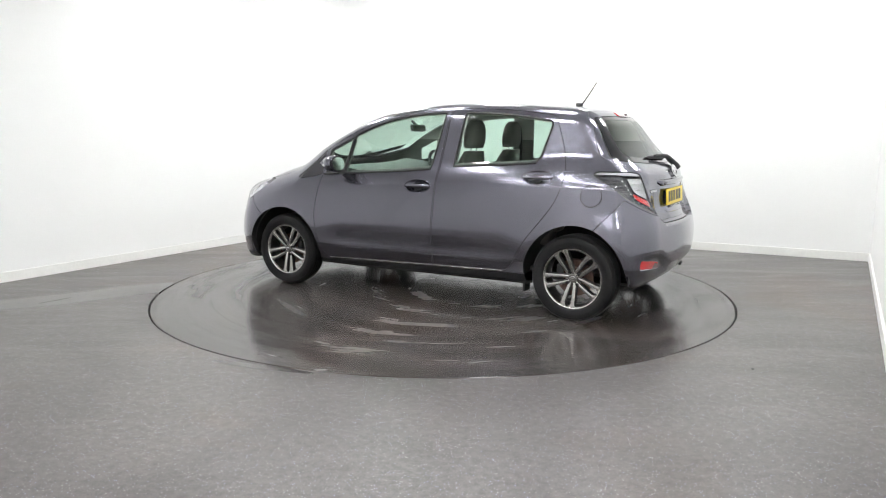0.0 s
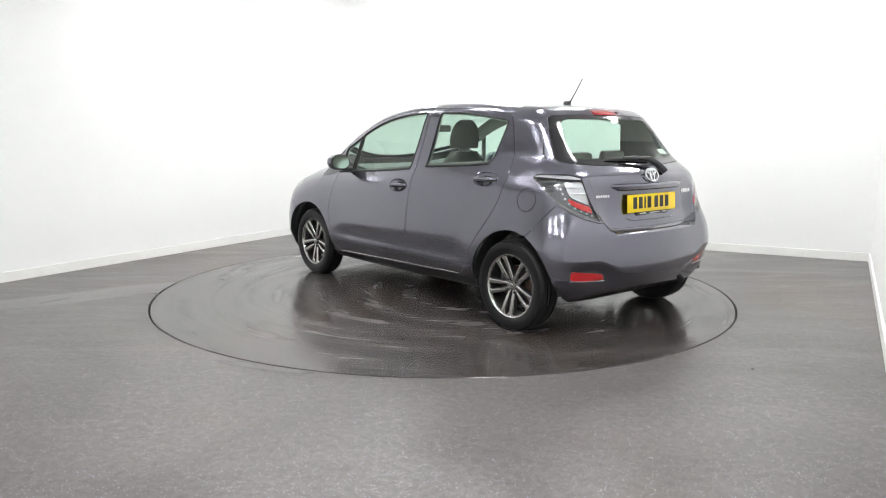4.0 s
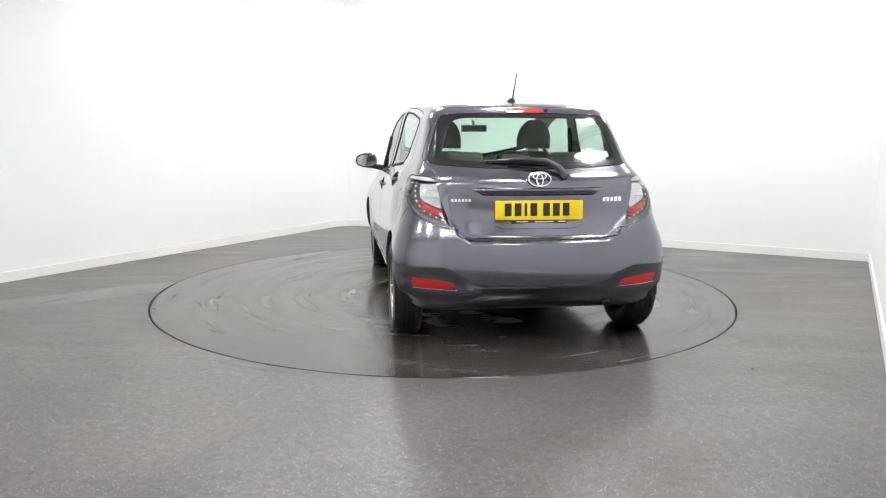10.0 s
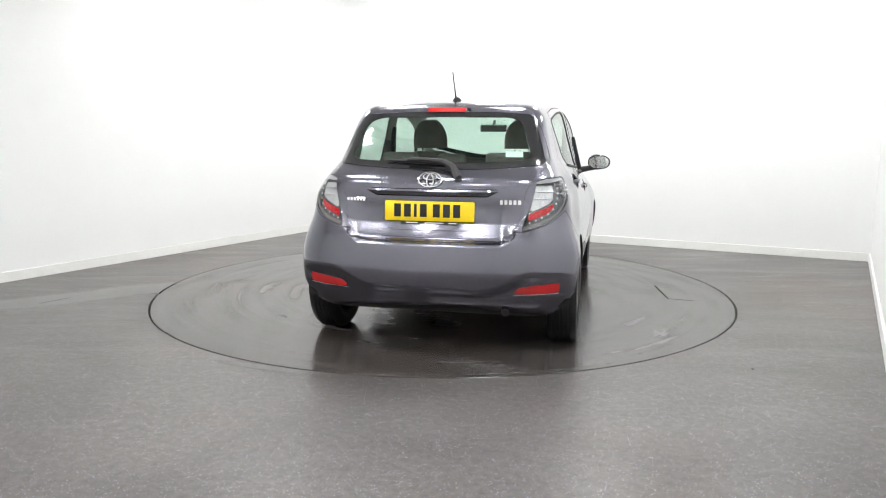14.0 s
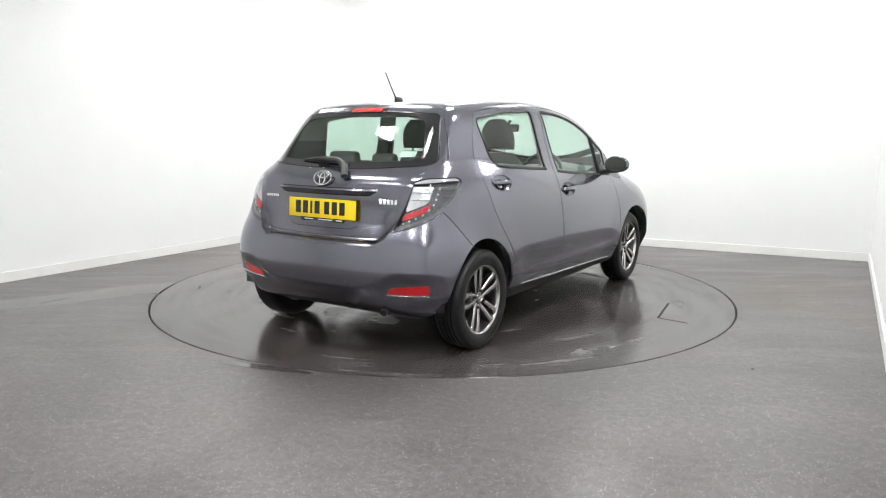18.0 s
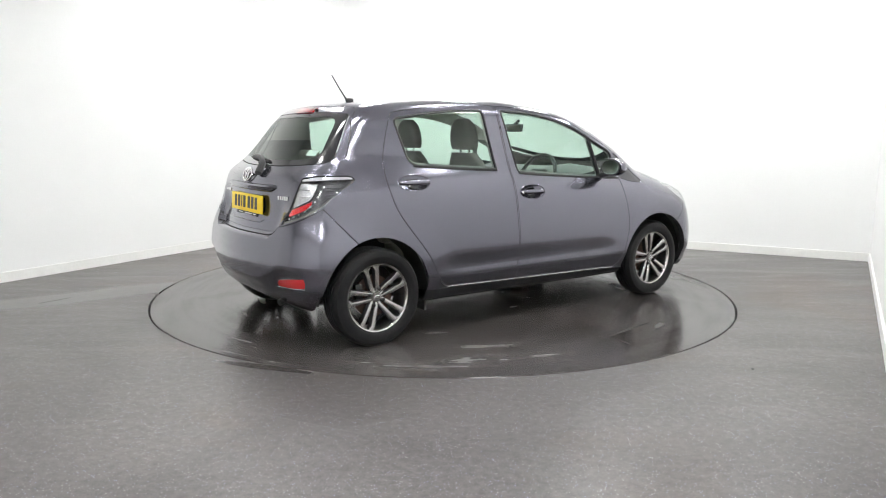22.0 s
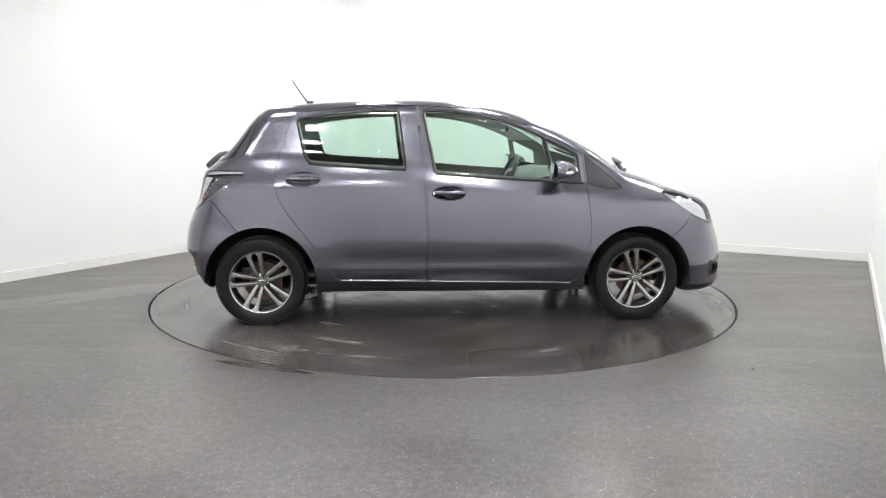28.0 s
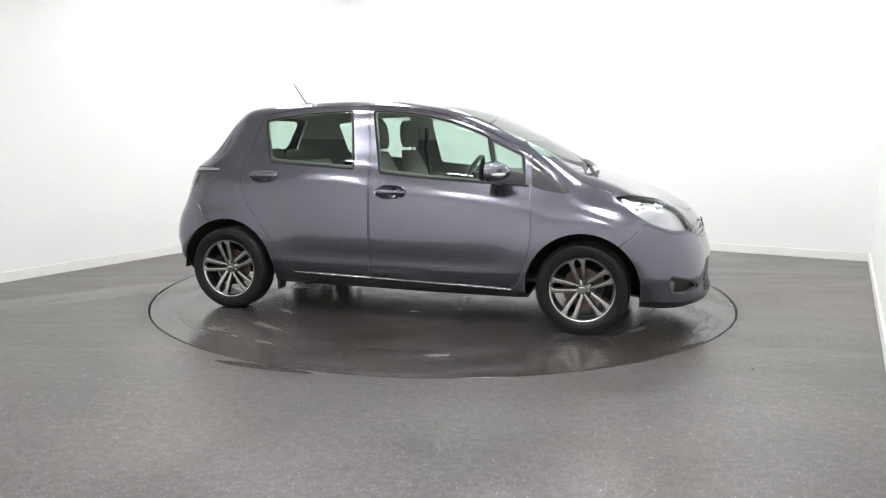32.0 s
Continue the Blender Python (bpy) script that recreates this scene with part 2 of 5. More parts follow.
def prism(bm, outline, depth, m=Matrix(), bevel=0.0):
    """An outline in the xy plane, extruded along z by depth."""
    lo = [bm.verts.new(m @ Vector((x, y, 0))) for x, y in outline]
    hi = [bm.verts.new(m @ Vector((x, y, depth))) for x, y in outline]
    n = len(lo)
    top = bm.faces.new(hi)
    bm.faces.new(lo[::-1])
    for i in range(n):
        bm.faces.new((lo[i], lo[(i + 1) % n], hi[(i + 1) % n], hi[i]))
    if bevel:
        bmesh.ops.bevel(bm, geom=list(top.edges), offset=bevel, segments=2, profile=0.5, affect="EDGES")
    return bm


# ---------------------------------------------------------------- room
def unit(v):
    return v / np.linalg.norm(v)


L0, LD = np.array((-3.723, 0.102)), unit(np.array((2.058, 3.478)))
B0, BD = np.array((4.30, 1.325)), unit(np.array((-5.41, 2.69)))
R1 = np.array((2.16, -2.56))
ACROSS = np.array((LD[1], -LD[0]))
SE = LD * -5.75 + ACROSS * 3.17
SW = LD * -5.75 - ACROSS * 3.262
_s = np.linalg.solve(np.stack([LD, -BD], 1), B0 - L0)
CORNER = L0 + LD * _s[0]
WALL_H = 3.2
FILLET = 0.35


def fillet(p0, c, p1, r, n=10):
    u, v = unit(p0 - c), unit(p1 - c)
    half = math.acos(np.dot(u, v)) / 2
    d = r / math.tan(half)
    mid = c + unit(u + v) * (r / math.sin(half))
    a, b = c + u * d - mid, c + v * d - mid
    out = []
    for i in range(n + 1):
        w = (1 - i / n) * a + (i / n) * b
        out.append(mid + unit(w) * r)
    return out


def wall_run(name, pts, inward, kind="structure", label=""):
    """A wall of real thickness along a line of floor points, with its skirting board."""
    pts = [np.array(p, float) for p in pts]
    nrm = []
    for i in range(len(pts)):
        d = unit(pts[min(i + 1, len(pts) - 1)] - pts[max(i - 1, 0)])
        n = np.array((-d[1], d[0]))
        nrm.append(n if inward > 0 else -n)
    for nm, mat, z0, z1, front, back in ((name, WALL, -0.02, WALL_H, 0.0, 0.15), ("baseboard", SKIRT, 0.0, 0.085, -0.016, 0.0)):
        bm = bmesh.new()
        f = [[bm.verts.new((*(p - n * front), z)) for z in (z0, z1)] for p, n in zip(pts, nrm)]
        k = [[bm.verts.new((*(p - n * back), z)) for z in (z0, z1)] for p, n in zip(pts, nrm)]
        for i in range(len(pts) - 1):
            bm.faces.new((f[i][0], f[i + 1][0], f[i + 1][1], f[i][1]))
            bm.faces.new((k[i][0], k[i][1], k[i + 1][1], k[i + 1][0]))
            bm.faces.new((f[i][1], f[i + 1][1], k[i + 1][1], k[i][1]))
            bm.faces.new((f[i][0], k[i][0], k[i + 1][0], f[i + 1][0]))
        for e in (0, -1):
            bm.faces.new((f[e][0], f[e][1], k[e][1], k[e][0]))
        ob = part(nm, bm, mat)
        tagged(ob, label or "plain white painted studio wall" if nm == name else "low white painted skirting board", "wall" if nm == name else "baseboard", kind="structure")


ROUND = fillet(L0, CORNER, B0, FILLET)
wall_run("wall_west", [SW, *ROUND[:6]], -1)
wall_run("wall_north", [*ROUND[5:], B0], -1)
wall_run("wall_east", [B0, R1, SE], -1)
wall_run("wall_south", [SE, SW], -1)

# floor with a round pit for the turntable
TABLE_R = 2.25
bm = bmesh.new()
N = 160
inner = [bm.verts.new(((TABLE_R + 0.012) * math.cos(2 * math.pi * i / N), (TABLE_R + 0.012) * math.sin(2 * math.pi * i / N), 0)) for i in range(N)]
outer = [bm.verts.new((15 * math.cos(2 * math.pi * i / N), -3 + 15 * math.sin(2 * math.pi * i / N), 0)) for i in range(N)]
deep = [bm.verts.new((v.co.x, v.co.y, -0.12)) for v in inner]
for i in range(N):
    j = (i + 1) % N
    bm.faces.new((inner[i], outer[i], outer[j], inner[j]))
    bm.faces.new((inner[j], deep[j], deep[i], inner[i]))
tagged(part("floor", bm, FLOOR, smooth=False), "grey speckled safety vinyl floor with damp scuffs", "floor", kind="structure")
bm = bmesh.new()
bm.faces.new([bm.verts.new(((TABLE_R + 0.05) * math.cos(2 * math.pi * i / 64), (TABLE_R + 0.05) * math.sin(2 * math.pi * i / 64), -0.12)) for i in range(64)])
tagged(part("pit_floor", bm, BLACK, smooth=False), "dark pit under the turntable", "floor", kind="structure")
bm = bmesh.new()
box(bm, 30, 30, 0.1, pose(0, -3, WALL_H + 0.05))
tagged(part("ceiling", bm, CEIL, smooth=False), "plain pale studio ceiling", "ceiling", kind="structure")

turntable = tagged(new("turntable"), "round grey vinyl turntable, damp with smeared streaks", "turntable")
part("deck", lathe([(0.0, 0), (TABLE_R - 0.004, 0), (TABLE_R, -0.004), (TABLE_R, -0.06), (0.0, -0.06)], 160), TABLE, turntable).rotation_euler = (math.pi / 2, 0, 0)


# ceiling lights: square panels in a regular grid
def ceiling_light():
    top = new("ceiling_light")
    for sx, sy, w, h in ((0, 0.18, 0.38, 0.02), (0, -0.18, 0.38, 0.02), (0.18, 0, 0.02, 0.34), (-0.18, 0, 0.02, 0.34)):
        bm = bmesh.new()
        box(bm, w, h, 0.05, pose(sx, sy, 0), 0.004, 1)
        part("frame_bar", bm, SKIRT, top)
    bm = bmesh.new()
    box(bm, 0.34, 0.34, 0.02, pose(0, 0, 0.0))
    part("diffuser", bm, LAMP, top, "glowing white diffuser")
    return tagged(top, "square white ceiling light panel, switched on", "ceiling light", "studio ceiling lights")


LAMP = material("lamp_diffuser", (0.98, 0.985, 0.975), 0.5, emit=PANEL_POWER)
_first = ceiling_light()
_turn = math.degrees(math.atan2(LD[1], LD[0]))
_k = 0
for along in (2.2, 0.0, -2.2, -4.4):
    for aside in (-2.25, -0.75, 0.75, 2.25):
        if along < -2 and aside < -1:
            continue
        x, y = LD * along + ACROSS * aside
        m = pose(x, y, WALL_H - 0.03, 0, 0, _turn)
        if _k == 0:
            _first.matrix_basis = m
        else:
            copy_thing(_first, m)
        _k += 1


# ---------------------------------------------------------------- the car's skin
# x forward, y to the car's left, z up; the middle between the axles on the ground is the origin
def spline(xs, ys):
    """A natural cubic through the points, straight beyond them."""
    xs, ys = np.array(xs, float), np.array(ys, float)
    n = len(xs)
    hh = np.diff(xs)
    A = np.eye(n)
    r = np.zeros(n)
    for i in range(1, n - 1):
        A[i, i - 1:i + 2] = hh[i - 1], 2 * (hh[i - 1] + hh[i]), hh[i]
        r[i] = 6 * ((ys[i + 1] - ys[i]) / hh[i] - (ys[i] - ys[i - 1]) / hh[i - 1])
    M = np.linalg.solve(A, r)

    def f(x):
        x = np.asarray(x, float)
        i = np.clip(np.searchsorted(xs, x) - 1, 0, n - 2)
        h = hh[i]
        a, b = (xs[i + 1] - x) / h, (x - xs[i]) / h
        inside = a * ys[i] + b * ys[i + 1] + ((a ** 3 - a) * M[i] + (b ** 3 - b) * M[i + 1]) * h * h / 6
        s0 = (ys[1] - ys[0]) / hh[0] - hh[0] * M[1] / 6
        s1 = (ys[-1] - ys[-2]) / hh[-1] + hh[-1] * M[-2] / 6
        return np.where(x < xs[0], ys[0] + s0 * (x - xs[0]), np.where(x > xs[-1], ys[-1] + s1 * (x - xs[-1]), inside))
    return f


def step(a, b, x):
    t = np.clip((x - a) / (b - a), 0, 1)
    return t * t * (3 - 2 * t)


def smax(a, b, k):
    d = np.maximum(k - np.abs(a - b), 0) / k
    return np.maximum(a, b) + d * d * k * 0.25


TOP = spline([-1.45, -1.28, -0.95, -0.67, -0.37, -0.1, 0.15, 0.38, 0.62, 0.84, 1.06, 1.2, 1.35, 1.55, 1.72, 1.87, 1.98],
             [1.396, 1.43, 1.465, 1.483, 1.492, 1.489, 1.463, 1.425, 1.344, 1.242, 1.117, 1.029, 0.9775, 0.9013, 0.8442, 0.8071, 0.7794])
SIDE = spline([0.1, 0.2, 0.27, 0.32, 0.36, 0.40, 0.5, 0.62, 0.75, 0.86, 0.94, 0.99, 1.04, 1.12, 1.22, 1.32, 1.42, 1.55],
              [0.738, 0.772, 0.799, 0.822, 0.839, 0.844, 0.848, 0.844, 0.832, 0.814, 0.789, 0.7624, 0.7358, 0.7097, 0.6831, 0.66, 0.6308, 0.5855])
LOWER_TAPER = spline([-1.8, -1.65, -1.5, -1.3, -1.0, -0.5, 0.5, 0.95, 1.25, 1.45, 1.65, 1.85, 2.05], [0.9254, 0.9627, 0.979, 0.9736, 0.9748, 0.9868, 0.9979, 1.007, 1.018, 1.023, 0.9978, 0.911, 0.7943])
UPPER_TAPER = spline([-1.7, -1.3, -1.0, -0.6, -0.2, 0.4, 0.8, 1.1, 1.5, 2.0], [0.8063, 0.8786, 0.9336, 0.9866, 1.01, 1.02, 1.018, 0.984, 0.9335, 0.855])
REAR = spline([0.16, 0.27, 0.36, 0.46, 0.57, 0.66, 0.75, 0.85, 0.94, 1.0, 1.05, 1.1, 1.2, 1.3, 1.38, 1.44, 1.55],
              [-1.709, -1.785, -1.826, -1.844, -1.836, -1.817, -1.779, -1.744, -1.723, -1.699, -1.638, -1.577, -1.48, -1.402, -1.356, -1.344, -1.311])
FRONT = spline([0.1, 0.2, 0.3, 0.42, 0.52, 0.62, 0.72, 0.82, 0.95, 1.2], [2.037, 2.076, 2.068, 2.065, 2.047, 2.025, 2.014, 1.985, 1.898, 1.656])
BELLY = spline([-1.9, -1.76, -1.65, -1.5, -1.0, 0.0, 0.9, 1.5, 1.8, 2.1], [0.325, 0.27, 0.222, 0.205, 0.2, 0.195, 0.2, 0.2, 0.17, 0.2])
HUBX, HUBZ, ARCH = 1.255, 0.288, 0.362


def half_width(x, z):
    lift = 0.085 * (x + 0.2) * step(0.5, 0.85, z) * (1 - step(1.15, 1.45, z))
    w = SIDE(z + np.clip(lift, -0.14, 0.12))
    k = step(0.88, 1.12, z)
    w = w * (LOWER_TAPER(x) * (1 - k) + UPPER_TAPER(x) * k)
    w = w - 0.041 * step(-1.1, -1.5, x) * step(0.55, 0.8, z) * (1 - step(0.95, 1.15, z))
    w = w - 0.011 * np.exp(-((z - 0.42) / 0.075) ** 2) * (1 - step(0.6, 0.95, np.abs(x)))
    for s in (-1, 1):
        r = np.hypot(x - s * HUBX, z - HUBZ)
        w = w + 0.011 * (1 - step(0.35, 0.60, r))
    return w


def tailgate_sink(y, z):
    """How far the tailgate lies in from the bumper's skin: a soft step along its lower edge."""
    edge = 0.655 + 0.17 * step(0.40, 0.60, np.abs(y))
    return 0.045 * step(edge - 0.025, edge + 0.018, z) * (1 - step(0.74, 0.95, z)) * (1 - step(0.40, 0.60, np.abs(y)))


def lip_tuck(y, z):
    """The dark step under the rear bumper, which rises towards the reflectors."""
    edge = 0.378 + 0.105 * step(0.30, 0.60, y)
    return 0.03 * (1 - step(edge - 0.06, edge + 0.02, z)) * (1 - step(0.7, 0.85, y))


def skin(x, y, z):
    y = np.abs(y)
    side = (y - half_width(x, z)) * 0.97
    top = (z - (TOP(x) - (0.028 + -0.006 * step(0.9, 1.5, x)) * (y / 0.6) ** 2)) * (1 - 0.12 * step(0.3, 0.7, x))
    bow = 0.274 - 0.06 * step(1.1, 1.4, z)
    rear = (REAR(z) + bow * y * y + -0.224 * y ** 4 + tailgate_sink(y, z) + lip_tuck(y, z) - x) * (1 - 0.25 * step(1.0, 1.1, z))
    front = x - (FRONT(z) - 0.360 * y * y - -0.091 * y ** 4)
    belly = BELLY(x) - z
    kt = 0.10 + 0.10 * step(0.9, 1.4, x)
    f = smax(side, top, kt)
    f = smax(f, rear, 0.22 - 0.10 * step(0.9, 1.2, z))
    f = smax(f, front, 0.25)
    # the headlights stand proud of the wings
    f = f - 0.024 * np.exp(-(((x - 1.74) / 0.17) ** 2 + ((y - 0.61) / 0.15) ** 2 + ((z - 0.77) / 0.09) ** 2))
    return smax(f, belly, 0.05)


SPINE_A, SPINE_B, SPINE_Z = 1.25, -1.15, 0.66


def build_skin(n_side=160, n_fan=60, n_back=110, n_up=185):
    """The half skin (y >= 0) as points, normals and triangles."""
    ox = np.concatenate([np.full(n_fan, SPINE_A), np.linspace(SPINE_A, SPINE_B, n_side), np.full(n_back, SPINE_B)])
    an = np.concatenate([np.linspace(0, math.pi / 2, n_fan, endpoint=False), np.full(n_side, math.pi / 2), np.linspace(math.pi / 2, math.pi, n_back + 1)[1:]])
    el = np.radians(np.concatenate([np.linspace(-88, -14, 62, endpoint=False), np.linspace(-14, 18, 90, endpoint=False), np.linspace(18, 90, n_up - 110)]))
    OX, EL = np.meshgrid(ox, el, indexing="ij")
    AN, _ = np.meshgrid(an, el, indexing="ij")
    d = np.stack([np.cos(AN) * np.cos(EL), np.sin(AN) * np.cos(EL), np.sin(EL)], -1)
    o = np.stack([OX, np.zeros_like(OX), np.full_like(OX, SPINE_Z)], -1)
    lo, hi = np.zeros_like(OX), np.full_like(OX, 1.6)
    for _ in range(34):
        mid = (lo + hi) / 2
        p = o + d * mid[..., None]
        out = skin(p[..., 0], p[..., 1], p[..., 2]) > 0
        hi = np.where(out, mid, hi)
        lo = np.where(out, lo, mid)
    P = o + d * ((lo + hi) / 2)[..., None]
    P[..., 1] = np.maximum(P[..., 1], 0)
    P[0, :, 1] = P[-1, :, 1] = P[:, -1, 1] = 0
    V = P.reshape(-1, 3)
    e = 0.003
    N = np.stack([skin(V[:, 0] + e, V[:, 1], V[:, 2]) - skin(V[:, 0] - e, V[:, 1], V[:, 2]),
                  np.where(V[:, 1] < 1e-6, 0, skin(V[:, 0], V[:, 1] + e, V[:, 2]) - skin(V[:, 0], np.abs(V[:, 1] - e), V[:, 2])),
                  skin(V[:, 0], V[:, 1], V[:, 2] + e) - skin(V[:, 0], V[:, 1], V[:, 2] - e)], -1)
    N /= np.linalg.norm(N, axis=1)[:, None] + 1e-12
    nu, nv = OX.shape
    i = np.arange(nu * nv).reshape(nu, nv)
    a, b, c, dd = i[:-1, :-1].ravel(), i[1:, :-1].ravel(), i[1:, 1:].ravel(), i[:-1, 1:].ravel()
    T = np.concatenate([np.stack([a, b, c], 1), np.stack([a, c, dd], 1)])
    return V, N, T


def cut(mesh, f):
    """Splits a triangle mesh along f = 0: the part where f < 0 and the part where f > 0."""
    V, N, T = mesh
    f = np.where(np.abs(f) < 1e-6, 1e-6, f)
    neg = f < 0
    count = neg[T].sum(1)
    lo, hi = [T[count == 3]], [T[count == 0]]
    Vn, Nn, base = [V], [N], len(V)
    for k, store1, store2 in ((1, lo, hi), (2, hi, lo)):
        M = T[count == k]
        if not len(M):
            continue
        odd = np.argmax(neg[M] == (k == 1), axis=1)
        r = np.arange(len(M))
        a, b, c = M[r, odd], M[r, (odd + 1) % 3], M[r, (odd + 2) % 3]
        new_ids = []
        for q in (b, c):
            lo_i, hi_i = np.minimum(a, q), np.maximum(a, q)
            t = (f[lo_i] / (f[lo_i] - f[hi_i]))[:, None]
            Vn.append(V[lo_i] * (1 - t) + V[hi_i] * t)
            Nn.append(N[lo_i] * (1 - t) + N[hi_i] * t)
            new_ids.append(np.arange(base, base + len(M)))
            base += len(M)
        p, q = new_ids
        store1.append(np.stack([a, p, q], 1))
        store2.append(np.stack([p, b, c], 1))
        store2.append(np.stack([p, c, q], 1))
    V2, N2 = np.concatenate(Vn), np.concatenate(Nn)
    return tidy(V2, N2, np.concatenate(lo)), tidy(V2, N2, np.concatenate(hi))


def tidy(V, N, T):
    """Drops unused points and welds equal ones."""
    used, inv = np.unique(T, return_inverse=True)
    V, N, T = V[used], N[used], inv.reshape(-1, 3)
    if not len(V):
        return V, N, T
    _, first, back = np.unique(np.round(V, 6), axis=0, return_index=True, return_inverse=True)
    T = back.reshape(-1)[T]
    V, N = V[first], N[first]
    good = (T[:, 0] != T[:, 1]) & (T[:, 1] != T[:, 2]) & (T[:, 0] != T[:, 2])
    return V, N, T[good]


def outline(points, r=0.0, n=6):
    """A closed outline with its corners rounded: r is one radius or one for each point."""
    pts = [np.array(p, float) for p in points]
    k = len(pts)
    rs = r if isinstance(r, (list, tuple)) else [r] * k
    out = []
    for i in range(k):
        p, a, b = pts[i], pts[i - 1], pts[(i + 1) % k]
        if rs[i] <= 0:
            out.append(p)
            continue
        la, lb = np.linalg.norm(a - p), np.linalg.norm(b - p)
        d = min(rs[i], la * 0.48, lb * 0.48)
        s, e = p + (a - p) / la * d, p + (b - p) / lb * d
        for j in range(n + 1):
            t = j / n
            out.append((1 - t) ** 2 * s + 2 * t * (1 - t) * p + t * t * e)
    return np.array(out)


def inside(u, v, poly, far=0.12):
    """Signed distance to a closed outline, below nought within."""
    out = np.full(len(u), far)
    box_ok = (u > poly[:, 0].min() - far) & (u < poly[:, 0].max() + far) & (v > poly[:, 1].min() - far) & (v < poly[:, 1].max() + far)
    ids = np.where(box_ok)[0]
    if not len(ids):
        return out
    p = np.stack([u[ids], v[ids]], 1)
    best = np.full(len(ids), 1e9)
    par = np.zeros(len(ids), bool)
    for a, b in zip(poly, np.roll(poly, -1, 0)):
        ab = b - a
        l2 = ab @ ab
        if l2 < 1e-12:
            continue
        t = np.clip(((p - a) @ ab) / l2, 0, 1)
        best = np.minimum(best, ((p - a - t[:, None] * ab) ** 2).sum(1))
        if a[1] != b[1]:
            cr = (a[1] > p[:, 1]) != (b[1] > p[:, 1])
            par ^= cr & (p[:, 0] < (b[0] - a[0]) * (p[:, 1] - a[1]) / (b[1] - a[1]) + a[0])
    out[ids] = np.minimum(np.where(par, -1, 1) * np.sqrt(best), far)
    return out


def on_side(mesh, poly, grow=0.0, far=0.12):
    V = mesh[0]
    f = inside(V[:, 0], V[:, 2], poly, far) - grow
    return np.maximum(f, 0.42 - V[:, 1])


def on_rear(mesh, poly, grow=0.0, far=0.12):
    V = mesh[0]
    f = inside(V[:, 1], V[:, 2], poly, far) - grow
    return np.maximum(f, V[:, 0] + 1.18)


def on_tail(mesh, poly, grow=0.0):
    """Round the rear corner: across is y plus the way forward from the tail."""
    V = mesh[0]
    f = inside(V[:, 1] + V[:, 0] + 1.75, V[:, 2], poly) - grow
    return np.maximum(f, V[:, 0] + 1.27)


def on_nose(mesh, poly, grow=0.0):
    V = mesh[0]
    f = inside(V[:, 1] + 2.0 - V[:, 0], V[:, 2], poly) - grow
    return np.maximum(f, 1.2 - V[:, 0])


def on_top(mesh, poly, grow=0.0):
    V = mesh[0]
    f = inside(V[:, 0], V[:, 1], poly) - grow
    return np.maximum(f, 0.7 - V[:, 2])


def rim(mesh, depth):
    """Adds an inward flange along every open edge but those on the middle plane."""
    V, N, T = mesh
    E = np.concatenate([T[:, [0, 1]], T[:, [1, 2]], T[:, [2, 0]]])
    key = np.sort(E, 1)
    _, first, cnt = np.unique(key, axis=0, return_index=True, return_counts=True)
    E = E[first[cnt == 1]]
    E = E[~((V[E[:, 0], 1] < 1e-5) & (V[E[:, 1], 1] < 1e-5))]
    a, b = V[E[:, 0]], V[E[:, 1]]
    na, nb = N[E[:, 0]], N[E[:, 1]]
    side = np.cross(b - a, na)
    side /= np.linalg.norm(side, axis=1)[:, None] + 1e-12
    n, m = len(V), len(E)
    r = min(0.0018, depth * 0.4)
    # a small rounded edge, then the flange
    mid = 0.707 * (side + na), 0.707 * (side + nb)
    V2 = np.concatenate([V, a, b, a + (side * 0.7 - na * 0.3) * r, b + (side * 0.7 - nb * 0.3) * r, a + (side - na) * r, b + (side - nb) * r, a + side * r - na * depth, b + side * r - nb * depth])
    N2 = np.concatenate([N, na, nb, *mid, side, side, side, side])
    i = np.arange(m)
    Q = [n + k * m + i for k in range(8)]
    def strip_of(k):
        A, B, C, D = Q[k], Q[k + 1], Q[k + 2], Q[k + 3]
        return [np.stack([B, A, C], 1), np.stack([B, C, D], 1)]
    T2 = np.concatenate([T, *strip_of(0), *strip_of(2), *strip_of(4)])
    return V2, N2, T2


def shifted(mesh, d):
    V, N, T = mesh
    V = V + N * d
    return V, N, T


def mirrored(mesh):
    V, N, T = mesh
    s = np.array((1, -1, 1))
    return V * s, N * s, T[:, ::-1]


def joined(a, b):
    return np.concatenate([a[0], b[0]]), np.concatenate([a[1], b[1]]), np.concatenate([a[2], b[2] + len(a[0])])


def panel(name, mesh, mat, parent, depth=0.012, label="", sides="both", out=0.0):
    """Panels from the half skin: 'both' gives one across the middle, 'left', 'right' or 'pair' the single ones."""
    if len(mesh[2]) == 0:
        return None
    if out:
        mesh = shifted(mesh, out)
    slots = np.zeros(len(mesh[2]), int)
    if depth:
        # the flanges are coloured black for the shade in the shut lines
        plain = len(mesh[2])
        mesh = rim(mesh, depth)
        extra = (len(mesh[2]) - plain) // 3
        slots = np.concatenate([slots, np.zeros(2 * extra, int), np.ones(extra, int)])
    made = []
    if sides == "both":
        mesh = joined(mesh, mirrored(mesh))
        slots = np.concatenate([slots, slots])
        made.append(mesh)
    else:
        if sides in ("left", "pair"):
            made.append(mesh)
        if sides in ("right", "pair"):
            made.append(mirrored(mesh))
    obs = [mesh_object(name, m[0], m[2], mat, parent[i] if isinstance(parent, list) else parent, label, m[1], slots=slots if depth else None) for i, m in enumerate(made)]
    return obs if sides == "pair" else obs[0]


car = tagged(new("car"), "dark grey metallic five-door hatchback parked on the turntable", "car")
GAP = 0.0062

